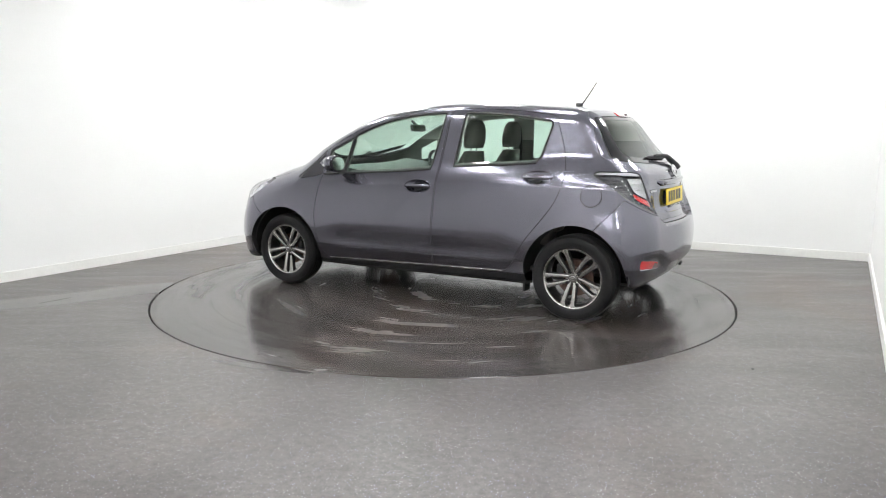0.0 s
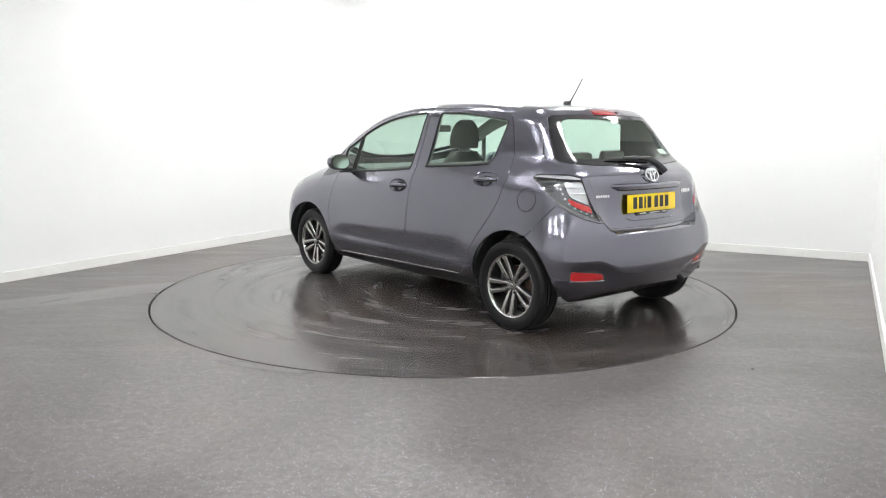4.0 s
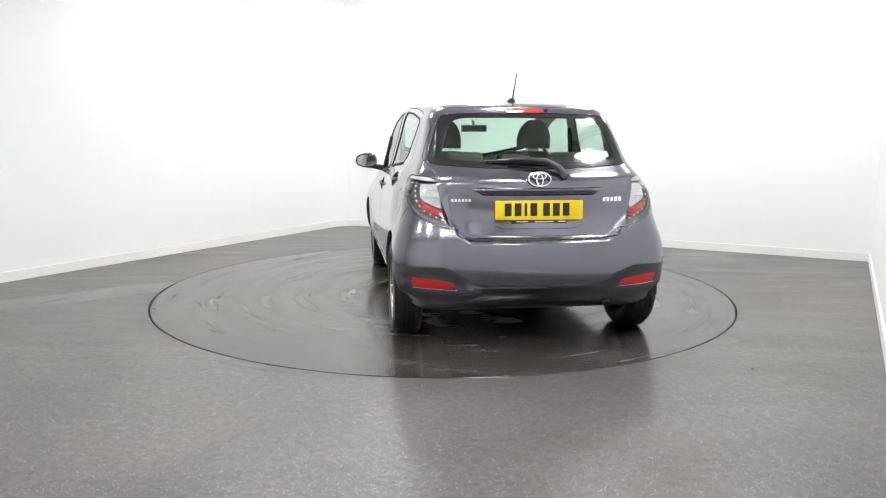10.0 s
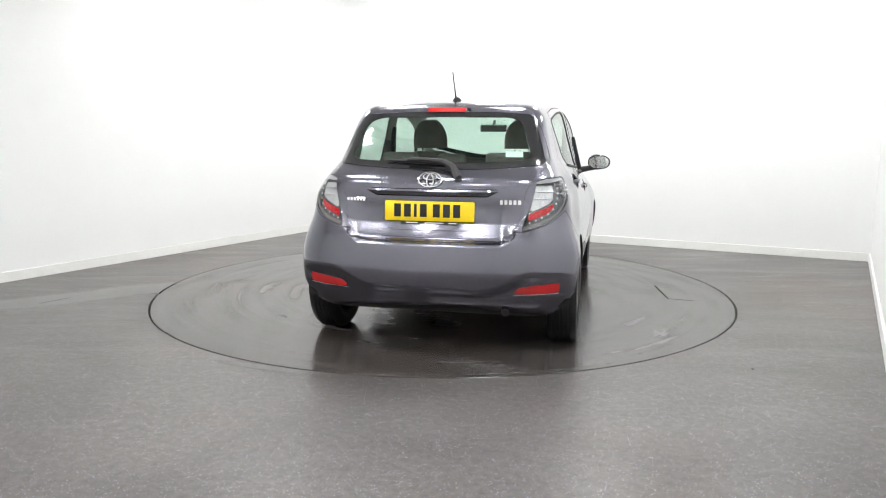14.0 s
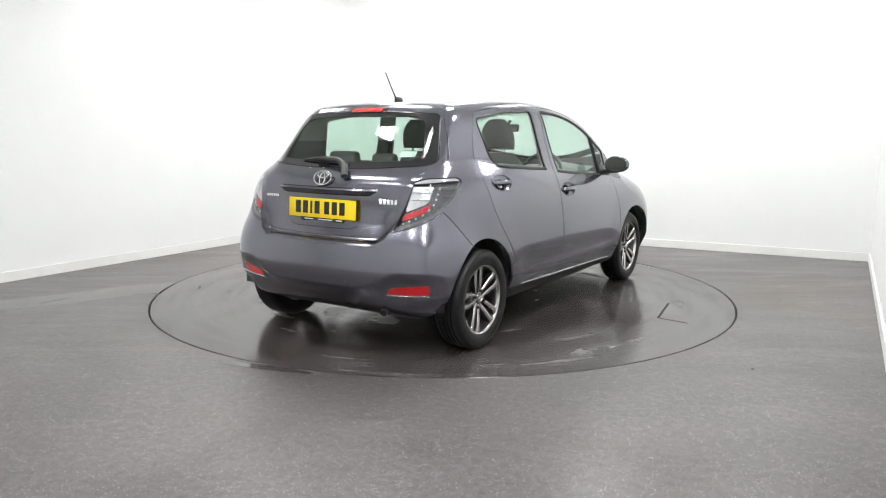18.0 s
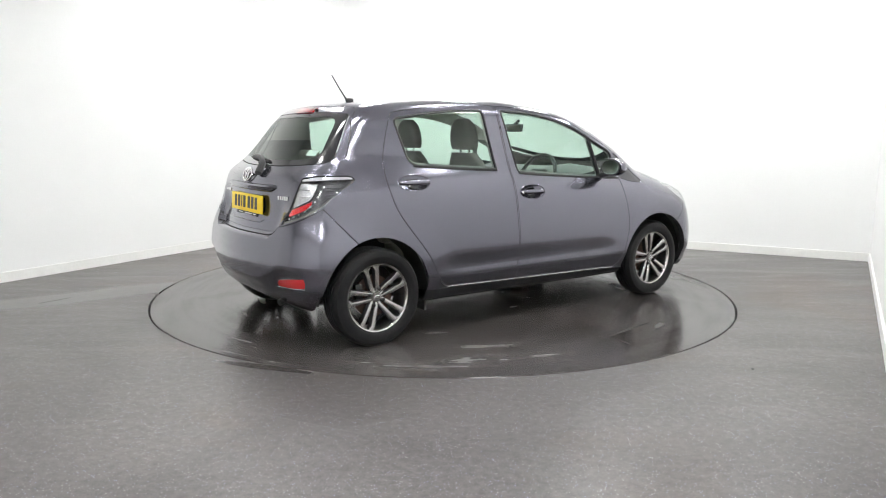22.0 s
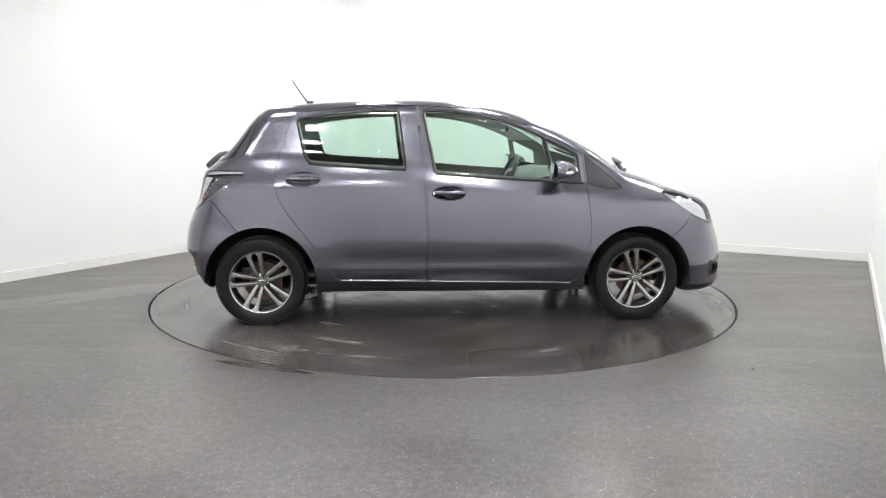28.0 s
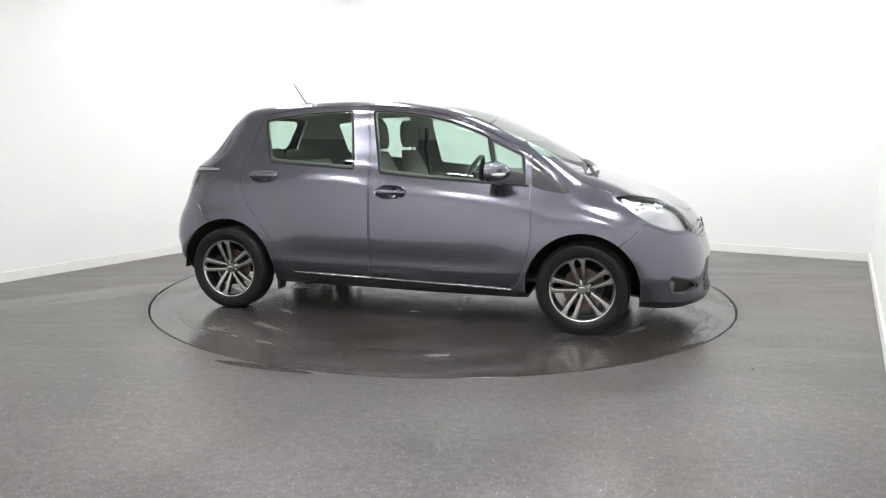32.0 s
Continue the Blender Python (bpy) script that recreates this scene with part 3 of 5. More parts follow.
# outlines on the side, as (x, z)
REAR_GLASS_SIDE = outline([(-1.018, 1.338), (-0.70, 1.388), (-0.352, 1.403), (-0.308, 1.025), (-0.67, 1.045), (-0.955, 1.066)], [0.03, 0.3, 0.02, 0.01, 0.2, 0.05])
FRONT_GLASS_SIDE = outline([(-0.186, 1.403), (0.06, 1.392), (0.28, 1.353), (0.46, 1.297), (0.612, 1.232), (0.682, 0.945), (0.28, 0.968), (-0.112, 1.003)], [0.02, 0.2, 0.2, 0.2, 0.01, 0.01, 0.3, 0.01])
QUARTER_GLASS = outline([(0.632, 1.216), (0.845, 1.118), (0.862, 0.975), (0.70, 0.95)], [0.01, 0.02, 0.02, 0.01])
REAR_DOOR = outline([(-1.035, 1.385), (-0.72, 1.428), (-0.232, 1.443), (-0.207, 1.206), (-0.188, 1.02), (-0.166, 0.575), (-0.166, 0.276), (-0.742, 0.288), (-0.80, 0.33), (-0.90, 0.515), (-1.035, 0.68), (-1.125, 0.806), (-1.172, 0.97), (-1.11, 1.20)], [0.04, 0.2, 0.01, 0.1, 0.1, 0.1, 0.01, 0.05, 0.05, 0.1, 0.1, 0.12, 0.12, 0.1])
FRONT_DOOR = outline([(-0.226, 1.443), (0.1, 1.425), (0.33, 1.378), (0.52, 1.312), (0.72, 1.222), (0.892, 1.125), (0.90, 1.0), (0.912, 0.87), (0.934, 0.61), (0.905, 0.45), (0.855, 0.30), (0.80, 0.256), (-0.16, 0.276), (-0.16, 0.575), (-0.182, 1.02), (-0.201, 1.206)], [0.01, 0.2, 0.2, 0.2, 0.2, 0.02, 0.05, 0.1, 0.15, 0.1, 0.05, 0.04, 0.01, 0.1, 0.1, 0.1])
SAIL = outline([(0.898, 1.128), (1.03, 1.012), (1.165, 0.898), (1.13, 0.882), (0.99, 0.90), (0.911, 0.925)], [0.005, 0.1, 0.02, 0.02, 0.1, 0.01])
# outlines on the tail, as (y, z) or round the corner
TAILGATE = outline([(-0.1, 1.43), (0.49, 1.412), (0.53, 1.39), (0.60, 1.25), (0.652, 1.085), (0.60, 1.03), (0.565, 0.99), (0.535, 0.93), (0.502, 0.745), (0.455, 0.684), (0.38, 0.672), (-0.1, 0.670)], [0, 0.02, 0.03, 0.2, 0.04, 0.05, 0.05, 0.1, 0.08, 0.06, 0.06, 0])
BACK_GLASS = outline([(-0.1, 1.385), (0.30, 1.383), (0.53, 1.37), (0.575, 1.25), (0.628, 1.088), (0.59, 1.07), (0.30, 1.05), (-0.1, 1.045)], [0, 0.1, 0.04, 0.1, 0.03, 0.03, 0.2, 0])
TAIL_LAMP = outline([(0.716, 0.995), (0.82, 1.012), (1.09, 1.010), (1.137, 0.985), (1.005, 0.893), (0.903, 0.825), (0.739, 0.766), (0.537, 0.722), (0.625, 0.833)], [0.01, 0.1, 0.03, 0.02, 0.1, 0.1, 0.15, 0.01, 0.1])
BUMPER_REAR = outline([(-0.2, 0.656), (0.38, 0.658), (0.462, 0.671), (0.508, 0.722), (0.54, 0.718), (0.739, 0.760), (0.903, 0.819), (0.93, 0.83), (1.05, 0.74), (1.20, 0.62), (1.12, 0.2), (-0.2, 0.2)], [0, 0.06, 0.05, 0.05, 0.01, 0.15, 0.05, 0.01, 0.05, 0, 0, 0])
REFLECTOR = outline([(0.487, 0.366), (0.65, 0.366), (0.80, 0.378), (0.80, 0.436), (0.70, 0.428), (0.60, 0.418), (0.51, 0.404)], [0.01, 0.1, 0.02, 0.02, 0.1, 0.1, 0.02])
LIP_REAR = outline([(-0.2, 0.372), (0.34, 0.375), (0.47, 0.425), (0.60, 0.47), (0.80, 0.49), (0.90, 0.47), (1.15, 0.28), (1.1, 0.2), (-0.2, 0.2)], [0, 0.1, 0.1, 0.1, 0.1, 0.1, 0, 0, 0])
HEAD_LAMP = outline([(0.585, 0.645), (0.69, 0.77), (0.79, 0.846), (1.16, 0.882), (1.305, 0.868), (1.255, 0.78), (1.15, 0.71), (0.93, 0.655)], [0.02, 0.1, 0.08, 0.15, 0.02, 0.1, 0.1, 0.15])
BUMPER_FRONT = outline([(-0.2, 0.578), (0.40, 0.598), (0.585, 0.640), (0.93, 0.649), (1.15, 0.704), (1.19, 0.724), (1.42, 0.575), (1.4, 0.1), (-0.2, 0.1)], [0, 0.1, 0.03, 0.15, 0.1, 0.01, 0, 0, 0])
FOG = outline([(0.99, 0.40), (0.90, 0.388), (0.80, 0.372), (0.63, 0.34), (0.55, 0.295), (0.75, 0.268), (0.93, 0.278), (0.975, 0.33)], [0.01, 0.1, 0.1, 0.1, 0.02, 0.1, 0.04, 0.04])
GRILLE_LOW = outline([(-0.1, 0.23), (-0.1, 0.46), (0.40, 0.46), (0.50, 0.33), (0.44, 0.235)], 0.04)
GRILLE_TOP = outline([(-0.1, 0.69), (0.35, 0.70), (0.55, 0.695), (0.582, 0.65), (0.40, 0.605), (-0.1, 0.585)], [0, 0.1, 0.03, 0.02, 0.1, 0])
HOOD = outline([(1.215, -0.1), (1.20, 0.30), (1.16, 0.55), (1.135, 0.64), (1.30, 0.688), (1.43, 0.70), (1.50, 0.665), (1.67, 0.47), (1.80, 0.43), (1.90, 0.25), (1.925, -0.1)], [0, 0.2, 0.1, 0.03, 0.1, 0.03, 0.1, 0.1, 0.1, 0.15, 0])
SCREEN = outline([(0.30, -0.1), (0.29, 0.35), (0.27, 0.53), (0.60, 0.60), (0.98, 0.655), (1.08, 0.57), (1.17, 0.30), (1.195, -0.1)], [0, 0.1, 0.05, 0.2, 0.05, 0.1, 0.2, 0])
ROOF = outline([(-1.20, -0.1), (-1.19, 0.40), (-1.17, 0.47), (-0.9, 0.515), (-0.3, 0.545), (0.1, 0.545), (0.275, 0.53), (0.29, 0.35), (0.30, -0.1)], [0, 0.05, 0.05, 0.2, 0.2, 0.2, 0, 0.1, 0])


HANDLE_AT = {"rear_door": (-0.972, 0.957), "front_door": (-0.024, 0.866)}


def build_car_skin():
    full = build_skin()
    V = full[0]
    # wheel openings and the underside
    arch = np.minimum(np.hypot(V[:, 0] - HUBX, (V[:, 2] - HUBZ)) - ARCH, np.hypot(V[:, 0] + HUBX, (V[:, 2] - HUBZ)) - ARCH)
    arch = np.maximum(arch, 0.48 - V[:, 1])
    _, rest = cut(full, arch)
    V = rest[0]
    under, rest = cut(rest, V[:, 2] - (BELLY(V[:, 0]) + 0.012))
    panel("underbody", under, UNDER, car, 0.02, "black underbody")

    # the dark inner shell shows in the shut lines and inside the cabin
    inner = shifted(rest, -0.014)
    for poly, fn in ((REAR_GLASS_SIDE, on_side), (FRONT_GLASS_SIDE, on_side), (QUARTER_GLASS, on_side), (BACK_GLASS, on_rear), (SCREEN, on_top), (TAIL_LAMP, on_tail), (HEAD_LAMP, on_nose), (FOG, on_nose), (GRILLE_LOW, on_nose)):
        _, inner = cut(inner, fn(inner, poly, -0.012))
    for hx, hz in HANDLE_AT.values():
        _, inner = cut(inner, on_side(inner, np.array([(hx + 0.112 * math.cos(a), hz + 0.047 * math.sin(a)) for a in np.linspace(0, 2 * math.pi, 40, endpoint=False)])))
    hi, lo = cut(inner, 1.20 - inner[0][:, 2])
    panel("cabin_lining", lo, LINING, car, 0, "dark plastic cabin lining")
    panel("headliner", hi, HEADLINER, car, 0, "pale cloth headliner")

    # doors with their glass
    doors = {}
    for nm, poly, panes in (("rear_door", REAR_DOOR, [("rear_window", REAR_GLASS_SIDE)]), ("front_door", FRONT_DOOR, [("front_window", FRONT_GLASS_SIDE), ("quarter_window", QUARTER_GLASS)])):
        d, rest = cut(rest, on_side(rest, poly))
        d, _ = cut(d, on_side(d, poly, -GAP))
        glasses = []
        for gname, g in panes:
            inn, d = cut(d, on_side(d, g, 0.009))
            pane, seal = cut(inn, on_side(inn, g))
            glasses.append((gname, pane, seal))
        hx, hz = HANDLE_AT[nm]
        ell = np.array([(hx + 0.113 * math.cos(a), hz + 0.048 * math.sin(a)) for a in np.linspace(0, 2 * math.pi, 40, endpoint=False)])
        dish, d = cut(d, on_side(d, ell))
        DV, DN, DT = dish
        r2 = ((DV[:, 0] - hx) / 0.113) ** 2 + ((DV[:, 2] - hz) / 0.048) ** 2
        sink = 0.032 * np.clip(1 - r2, 0, 1) ** 0.6
        tilt = np.stack([(DV[:, 0] - hx) / 0.113 * -0.2, 0 * r2, (DV[:, 2] - hz) / 0.048 * -0.75], 1) * np.clip(r2, 0, 1)[:, None] ** 0.5
        DN2 = DN + tilt
        DN2 /= np.linalg.norm(DN2, axis=1)[:, None]
        dish = (DV - DN * sink[:, None], DN2, DT)
        doors[nm] = panel(nm, d, PAINT, car, 0.014, "dark grey metallic door", "pair")
        panel("handle_recess", dish, PAINT, doors[nm], 0, "scooped grip recess", "pair")
        for gname, pane, seal in glasses:
            panel(gname, pane, GLASS, doors[nm], 0, "green-tinted side glass", "pair", -0.004)
            panel("window_seal", seal, SEAL_AND_GAP, doors[nm], 0.01, "black rubber seal", "pair", 0.002)
    sail, rest = cut(rest, on_side(rest, SAIL))
    panel("sail_panel", cut(sail, on_side(sail, SAIL, -GAP))[0], GLOSSGREY, car, 0.01, "dark gloss corner panel", "pair", -0.003)

    V = rest[0]
    # the sill turns down into shade, which is put into its colour as black
    sill, rest = cut(rest, np.maximum(V[:, 2] - np.interp(V[:, 0], [-0.85, 0.9], [0.284, 0.250]), np.abs(V[:, 0]) - 1.1))
    panel("sill", sill, TRIM, car, 0.01, "sill under the doors, black for the shade there", "pair", -0.003)

    # tail
    lamp, rest = cut(rest, on_tail(rest, TAIL_LAMP))
    lamp, _ = cut(lamp, on_tail(lamp, TAIL_LAMP, -GAP))
    gate, rest = cut(rest, on_rear(rest, TAILGATE))
    gate, _ = cut(gate, on_rear(gate, TAILGATE, -0.003))
    inn, gate = cut(gate, on_rear(gate, BACK_GLASS, 0.0))
    back_glass, _ = cut(inn, on_rear(inn, BACK_GLASS, -GAP))
    tailgate = panel("tailgate", gate, PAINT, car, 0.02, "dark grey metallic tailgate")
    frit_in = outline([(-0.1, 1.355), (0.40, 1.353), (0.475, 1.325), (0.515, 1.20), (0.545, 1.13), (0.50, 1.10), (0.30, 1.09), (-0.1, 1.085)], [0, 0.1, 0.06, 0.1, 0.06, 0.06, 0.1, 0])
    clear, frit = cut(back_glass, on_rear(back_glass, frit_in))
    panel("rear_screen", clear, GLASS, tailgate, 0, "tinted rear window glass")
    panel("glass_border", frit, GLOSSBLACK, tailgate, 0.006, "black glass border")
    bump, rest = cut(rest, on_tail(rest, BUMPER_REAR))
    bump, _ = cut(bump, on_tail(bump, BUMPER_REAR, -GAP))
    refl, bump = cut(bump, on_tail(bump, REFLECTOR))
    rear_bumper = panel("rear_bumper", bump, PAINT, car, 0.015, "dark grey painted rear bumper")
    panel("reflector", cut(refl, on_tail(refl, REFLECTOR, -0.002))[0], REDLENS, rear_bumper, 0.01, "red reflector", "pair", 0.001)

    # nose
    hlamp, rest = cut(rest, on_nose(rest, HEAD_LAMP))
    hlamp, _ = cut(hlamp, on_nose(hlamp, HEAD_LAMP, -GAP))
    fb, rest = cut(rest, on_nose(rest, BUMPER_FRONT))
    fb, _ = cut(fb, on_nose(fb, BUMPER_FRONT, -GAP))
    fog, fb = cut(fb, on_nose(fb, FOG))
    low, fb = cut(fb, on_nose(fb, GRILLE_LOW))
    topg, rest = cut(rest, on_nose(rest, GRILLE_TOP))
    lipf, fb = cut(fb, fb[0][:, 2] - 0.235 + 0.02 * step(1.6, 2.0, fb[0][:, 0]))
    front_bumper = panel("front_bumper", fb, PAINT, car, 0.04, "dark grey painted front bumper")
    panel("chin_spoiler", lipf, TRIM, front_bumper, 0.02, "black plastic chin spoiler", "both", -0.006)
    panel("fog_lamp_bezel", fog, TRIM, front_bumper, 0.01, "black fog lamp recess", "pair", -0.035)
    panel("lower_grille", low, TRIM, front_bumper, 0.01, "black lower grille", "both", -0.025)
    panel("upper_grille", topg, GLOSSBLACK, car, 0.01, "black upper grille", "both", -0.012)

    # top
    hood, rest = cut(rest, on_top(rest, HOOD))
    panel("hood", cut(hood, on_top(hood, HOOD, -GAP))[0], PAINT, car, 0.015, "dark grey metallic bonnet")
    scr, rest = cut(rest, on_top(rest, SCREEN))
    panel("windscreen", cut(scr, on_top(scr, SCREEN, -0.003))[0], GLASS, car, 0, "clear laminated windscreen")
    roof, rest = cut(rest, on_top(rest, ROOF))
    panel("roof", cut(roof, on_top(roof, ROOF, -0.003))[0], PAINT, car, 0.008, "dark grey metallic roof")

    # front wings, flap and the body sides that remain
    V = rest[0]
    wing, rest = cut(rest, 0.85 - V[:, 0] + 0.9 * np.maximum(V[:, 2] - 0.99, 0))
    panel("front_wing", wing, PAINT, car, 0.015, "", "pair")
    disc = np.array([(-1.356 + 0.074 * math.cos(a), 0.846 + 0.074 * math.sin(a)) for a in np.linspace(0, 2 * math.pi, 40, endpoint=False)])
    flap, holed = cut(rest, on_side(rest, disc))
    flap, _ = cut(flap, on_side(flap, disc, -0.006))
    left_side = panel("body_side", holed, PAINT, car, 0.012, "", "left")
    panel("fuel_flap", flap, PAINT, left_side, 0.01, "round fuel filler flap", "left")
    panel("body_side", rest, PAINT, car, 0.012, "", "right")
    return doors, tailgate, rear_bumper, front_bumper, lamp, hlamp


doors, tailgate, rear_bumper, front_bumper, TAIL_SKIN, HEAD_SKIN = build_car_skin()


# ---------------------------------------------------------------- lamps
def skin_y(x, z):
    """Half width of the finished skin at x, z."""
    lo, hi = 0.2, 1.1
    for _ in range(24):
        mid = (lo + hi) / 2
        if float(skin(x, mid, z)) > 0:
            hi = mid
        else:
            lo = mid
    return (lo + hi) / 2


def skin_x(y, z, back=True):
    lo, hi = 0.5, 2.3
    s = -1 if back else 1
    for _ in range(24):
        mid = (lo + hi) / 2
        if float(skin(s * mid, y, z)) > 0:
            hi = mid
        else:
            lo = mid
    return s * (lo + hi) / 2


def skin_z(x, y):
    lo, hi = 0.5, 1.8
    for _ in range(24):
        mid = (lo + hi) / 2
        if float(skin(x, y, mid)) > 0:
            hi = mid
        else:
            lo = mid
    return (lo + hi) / 2


def normal_at(p):
    e = 0.004
    x, y, z = p
    n = Vector((float(skin(x + e, y, z) - skin(x - e, y, z)), float(skin(x, y + e, z) - skin(x, y - e, z)), float(skin(x, y, z + e) - skin(x, y, z - e))))
    return n.normalized()


def facing(p, n, up=(0, 0, 1)):
    """A frame at p with z along n, and y as near to up as can be."""
    n = Vector(n).normalized()
    x = Vector(up).cross(n).normalized()
    y = n.cross(x)
    m = Matrix((x, y, n)).transposed().to_4x4()
    m.translation = p
    return m


def tail_point(q, z):
    """The point on the rear corner at the way q round it."""
    lo, hi = 0.25, 0.9
    for _ in range(24):
        mid = (lo + hi) / 2
        x = q - mid - 1.75
        if float(skin(x, mid, z)) > 0:
            hi = mid
        else:
            lo = mid
    y = (lo + hi) / 2
    return (q - y - 1.75, y, z)


tail_lamps = panel("tail_lamp", shifted(TAIL_SKIN, -0.03), DARKLENS, car, 0.0, "tail lamp with clear lens, red band and white diodes", "pair")
LAMP_BAR = outline([(0.70, 1.03), (1.16, 1.03), (1.15, 0.983), (1.11, 0.993), (0.95, 0.991), (0.725, 0.981), (0.705, 0.988)], 0.004)
LAMP_BLOCK = outline([(0.702, 0.966), (0.862, 0.968), (0.822, 0.895), (0.792, 0.873), (0.632, 0.826)], 0.008)
LAMP_RED = outline([(0.624, 0.815), (0.759, 0.848), (0.836, 0.872), (0.806, 0.838), (0.757, 0.818), (0.600, 0.776)], 0.006)
inn, rest_lamp = cut(TAIL_SKIN, on_tail(TAIL_SKIN, LAMP_BAR))
panel("light_bar", inn, LIGHTBAR, tail_lamps, 0.01, "pale light bar", "pair", -0.006)
inn, rest_lamp = cut(rest_lamp, on_tail(rest_lamp, LAMP_BLOCK))
panel("reflector_bowl", inn, CLEARIN, tail_lamps, 0.012, "silver reflector", "pair", -0.012)
inn, rest_lamp = cut(rest_lamp, on_tail(rest_lamp, LAMP_RED))
panel("red_band", inn, REDLENS, tail_lamps, 0.012, "red light band", "pair", -0.01)
panel("lens", TAIL_SKIN, LENS, tail_lamps, 0, "clear outer lens", "pair")
for i, s in enumerate((1, -1)):
    for q, z in ((0.917, 0.955), (0.895, 0.927), (0.876, 0.898), (0.853, 0.868), (0.815, 0.84), (0.763, 0.814), (0.707, 0.796), (0.657, 0.781), (0.609, 0.767)):
        p = Vector(tail_point(q, z))
        n = normal_at(p)
        p = p - n * 0.012
        p.y, n.y = s * p.y, s * n.y
        bm = bmesh.new()
        box(bm, 0.011, 0.011, 0.008, facing(p, n), 0.003, 1)
        part("diode", bm, WHITELED, tail_lamps[i], "small white diode")
    # dark fluted wing of the lamp along the body side, and the bars inside the reflector
    for z in (0.972, 0.95, 0.93, 0.91, 0.89):
        pts = []
        for k in range(6):
            q = 0.94 + (0.15 - (0.972 - z) * 0.95) * k / 5
            p = Vector(tail_point(q, z))
            p = p - normal_at(p) * 0.012
            pts.append((p.x, s * p.y, p.z))
        bm = bmesh.new()
        tube(bm, pts, 0.0045, 6)
        part("flute", bm, DARKLENS, tail_lamps[i], "dark ribbed moulding")
    for q0, q1, z in ((0.665, 0.82, 0.895), (0.70, 0.85, 0.935)):
        pts = []
        for k in range(5):
            p = Vector(tail_point(q0 + (q1 - q0) * k / 4, z))
            p = p - normal_at(p) * 0.008
            pts.append((p.x, s * p.y, p.z))
        bm = bmesh.new()
        tube(bm, pts, 0.004, 6)
        part("reflector_rib", bm, CLEARIN, tail_lamps[i], "silver rib")

head_lamps = panel("headlight", shifted(HEAD_SKIN, -0.036), CLEARIN, car, 0.0, "headlight with silver reflectors behind a clear lens", "pair")
panel("lens", HEAD_SKIN, LENS, head_lamps, 0, "clear outer lens", "pair")
for i, s in enumerate((1, -1)):
    for x, y, z, r in ((1.70, 0.60, 0.745, 0.062), (1.79, 0.50, 0.71, 0.045), (1.585, 0.69, 0.79, 0.04)):
        bowl = part("reflector_bowl", lathe([(0.0, -0.05), (r * 0.5, -0.045), (r * 0.85, -0.02), (r, 0.0), (r + 0.005, 0.004), (r + 0.006, -0.02)], 28), CLEARIN, head_lamps[i], "silver reflector bowl")
        bowl.matrix_local = Matrix.Translation((x, s * y, z)) @ pose(0, 0, 0, 0, 0, -90 + s * 18)
    bm = bmesh.new()
    tube(bm, [(1.47, s * 0.70, 0.845), (1.60, s * 0.655, 0.80), (1.74, s * 0.58, 0.70)], 0.012, 8)
    part("divider", bm, CLEARIN, head_lamps[i], "silver divider")

# ---------------------------------------------------------------- tailgate fittings
def tail_bar(name, y0, y1, z0, z1, r, mat, parent, out=0.0, label="", n=12, lift=None):
    bm = bmesh.new()
    pts = []
    for k in range(n + 1):
        t = k / n
        y, z = y0 + (y1 - y0) * t, z0 + (z1 - z0) * t + (lift(t) if lift else 0)
        pts.append((skin_x(abs(y), z) - out, y, z))
    tube(bm, pts, r, 8)
    return part(name, bm, mat, parent, label)


PX = -1.708
plate = part("number_plate", prism(bmesh.new(), outline([(-0.26, -0.056), (0.26, -0.056), (0.26, 0.056), (-0.26, 0.056)], 0.008), 0.006, bevel=0.0015), YELLOW, tailgate, "yellow rear number plate with black characters as bars")
PLATE_M = facing(Vector((PX - 0.020, 0.002, 0.818)), Vector((-1, 0, 0.06)))
plate.matrix_local = PLATE_M
bm = bmesh.new()
box(bm, 0.45, 0.09, 0.034, PLATE_M @ pose(0, 0, -0.0175), 0.004, 1)
part("plate_mount", bm, TRIM, tailgate, "black plate mount")
# the plate's characters as plain bars, and the small print under them
cx = -0.205
for k in range(7):
    w = 0.016 if k == 2 else 0.04
    bm = bmesh.new()
    box(bm, w, 0.074, 0.0016, PLATE_M @ pose(cx + w / 2, 0.003, 0.0066), 0.0005, 1)
    part("plate_character", bm, CHARBLACK, tailgate, "black bar")
    cx += w + (0.036 if k == 3 else 0.0185)
bm = bmesh.new()
box(bm, 0.33, 0.02, 0.006, PLATE_M @ pose(0.0, -0.066, 0.0))
part("plate_holder", bm, TRIM, tailgate, "black plate holder strip")
for x, w in ((-0.10, 0.07), (0.03, 0.11), (0.135, 0.045)):
    bm = bmesh.new()
    box(bm, w, 0.006, 0.001, PLATE_M @ pose(x, -0.066, 0.0037))
    part("holder_print", bm, PAPER, tailgate, "pale print bar")
# finisher above the plate: a sharp-edged moulding
bm = bmesh.new()
rows = []
for k in range(25):
    y = -0.385 + 0.77 * k / 24
    edge = min(1, (0.385 - abs(y)) / 0.05)
    x = skin_x(abs(y), 0.925)
    zt = 0.943
    rows.append([bm.verts.new(v) for v in ((skin_x(abs(y), zt) + 0.006, y, zt + 0.004), (skin_x(abs(y), zt) - 0.017 * edge, y, zt - 0.002), (x - 0.024 * edge, y, zt - 0.012), (x - 0.016 * edge, y, zt - 0.022 * edge - 0.012), (x + 0.008, y, zt - 0.045 * edge - 0.003))])
for a, b in zip(rows, rows[1:]):
    for i in range(4):
        bm.faces.new((a[i], a[i + 1], b[i + 1], b[i]))
for r in (rows[0], rows[-1]):
    bm.faces.new(r)
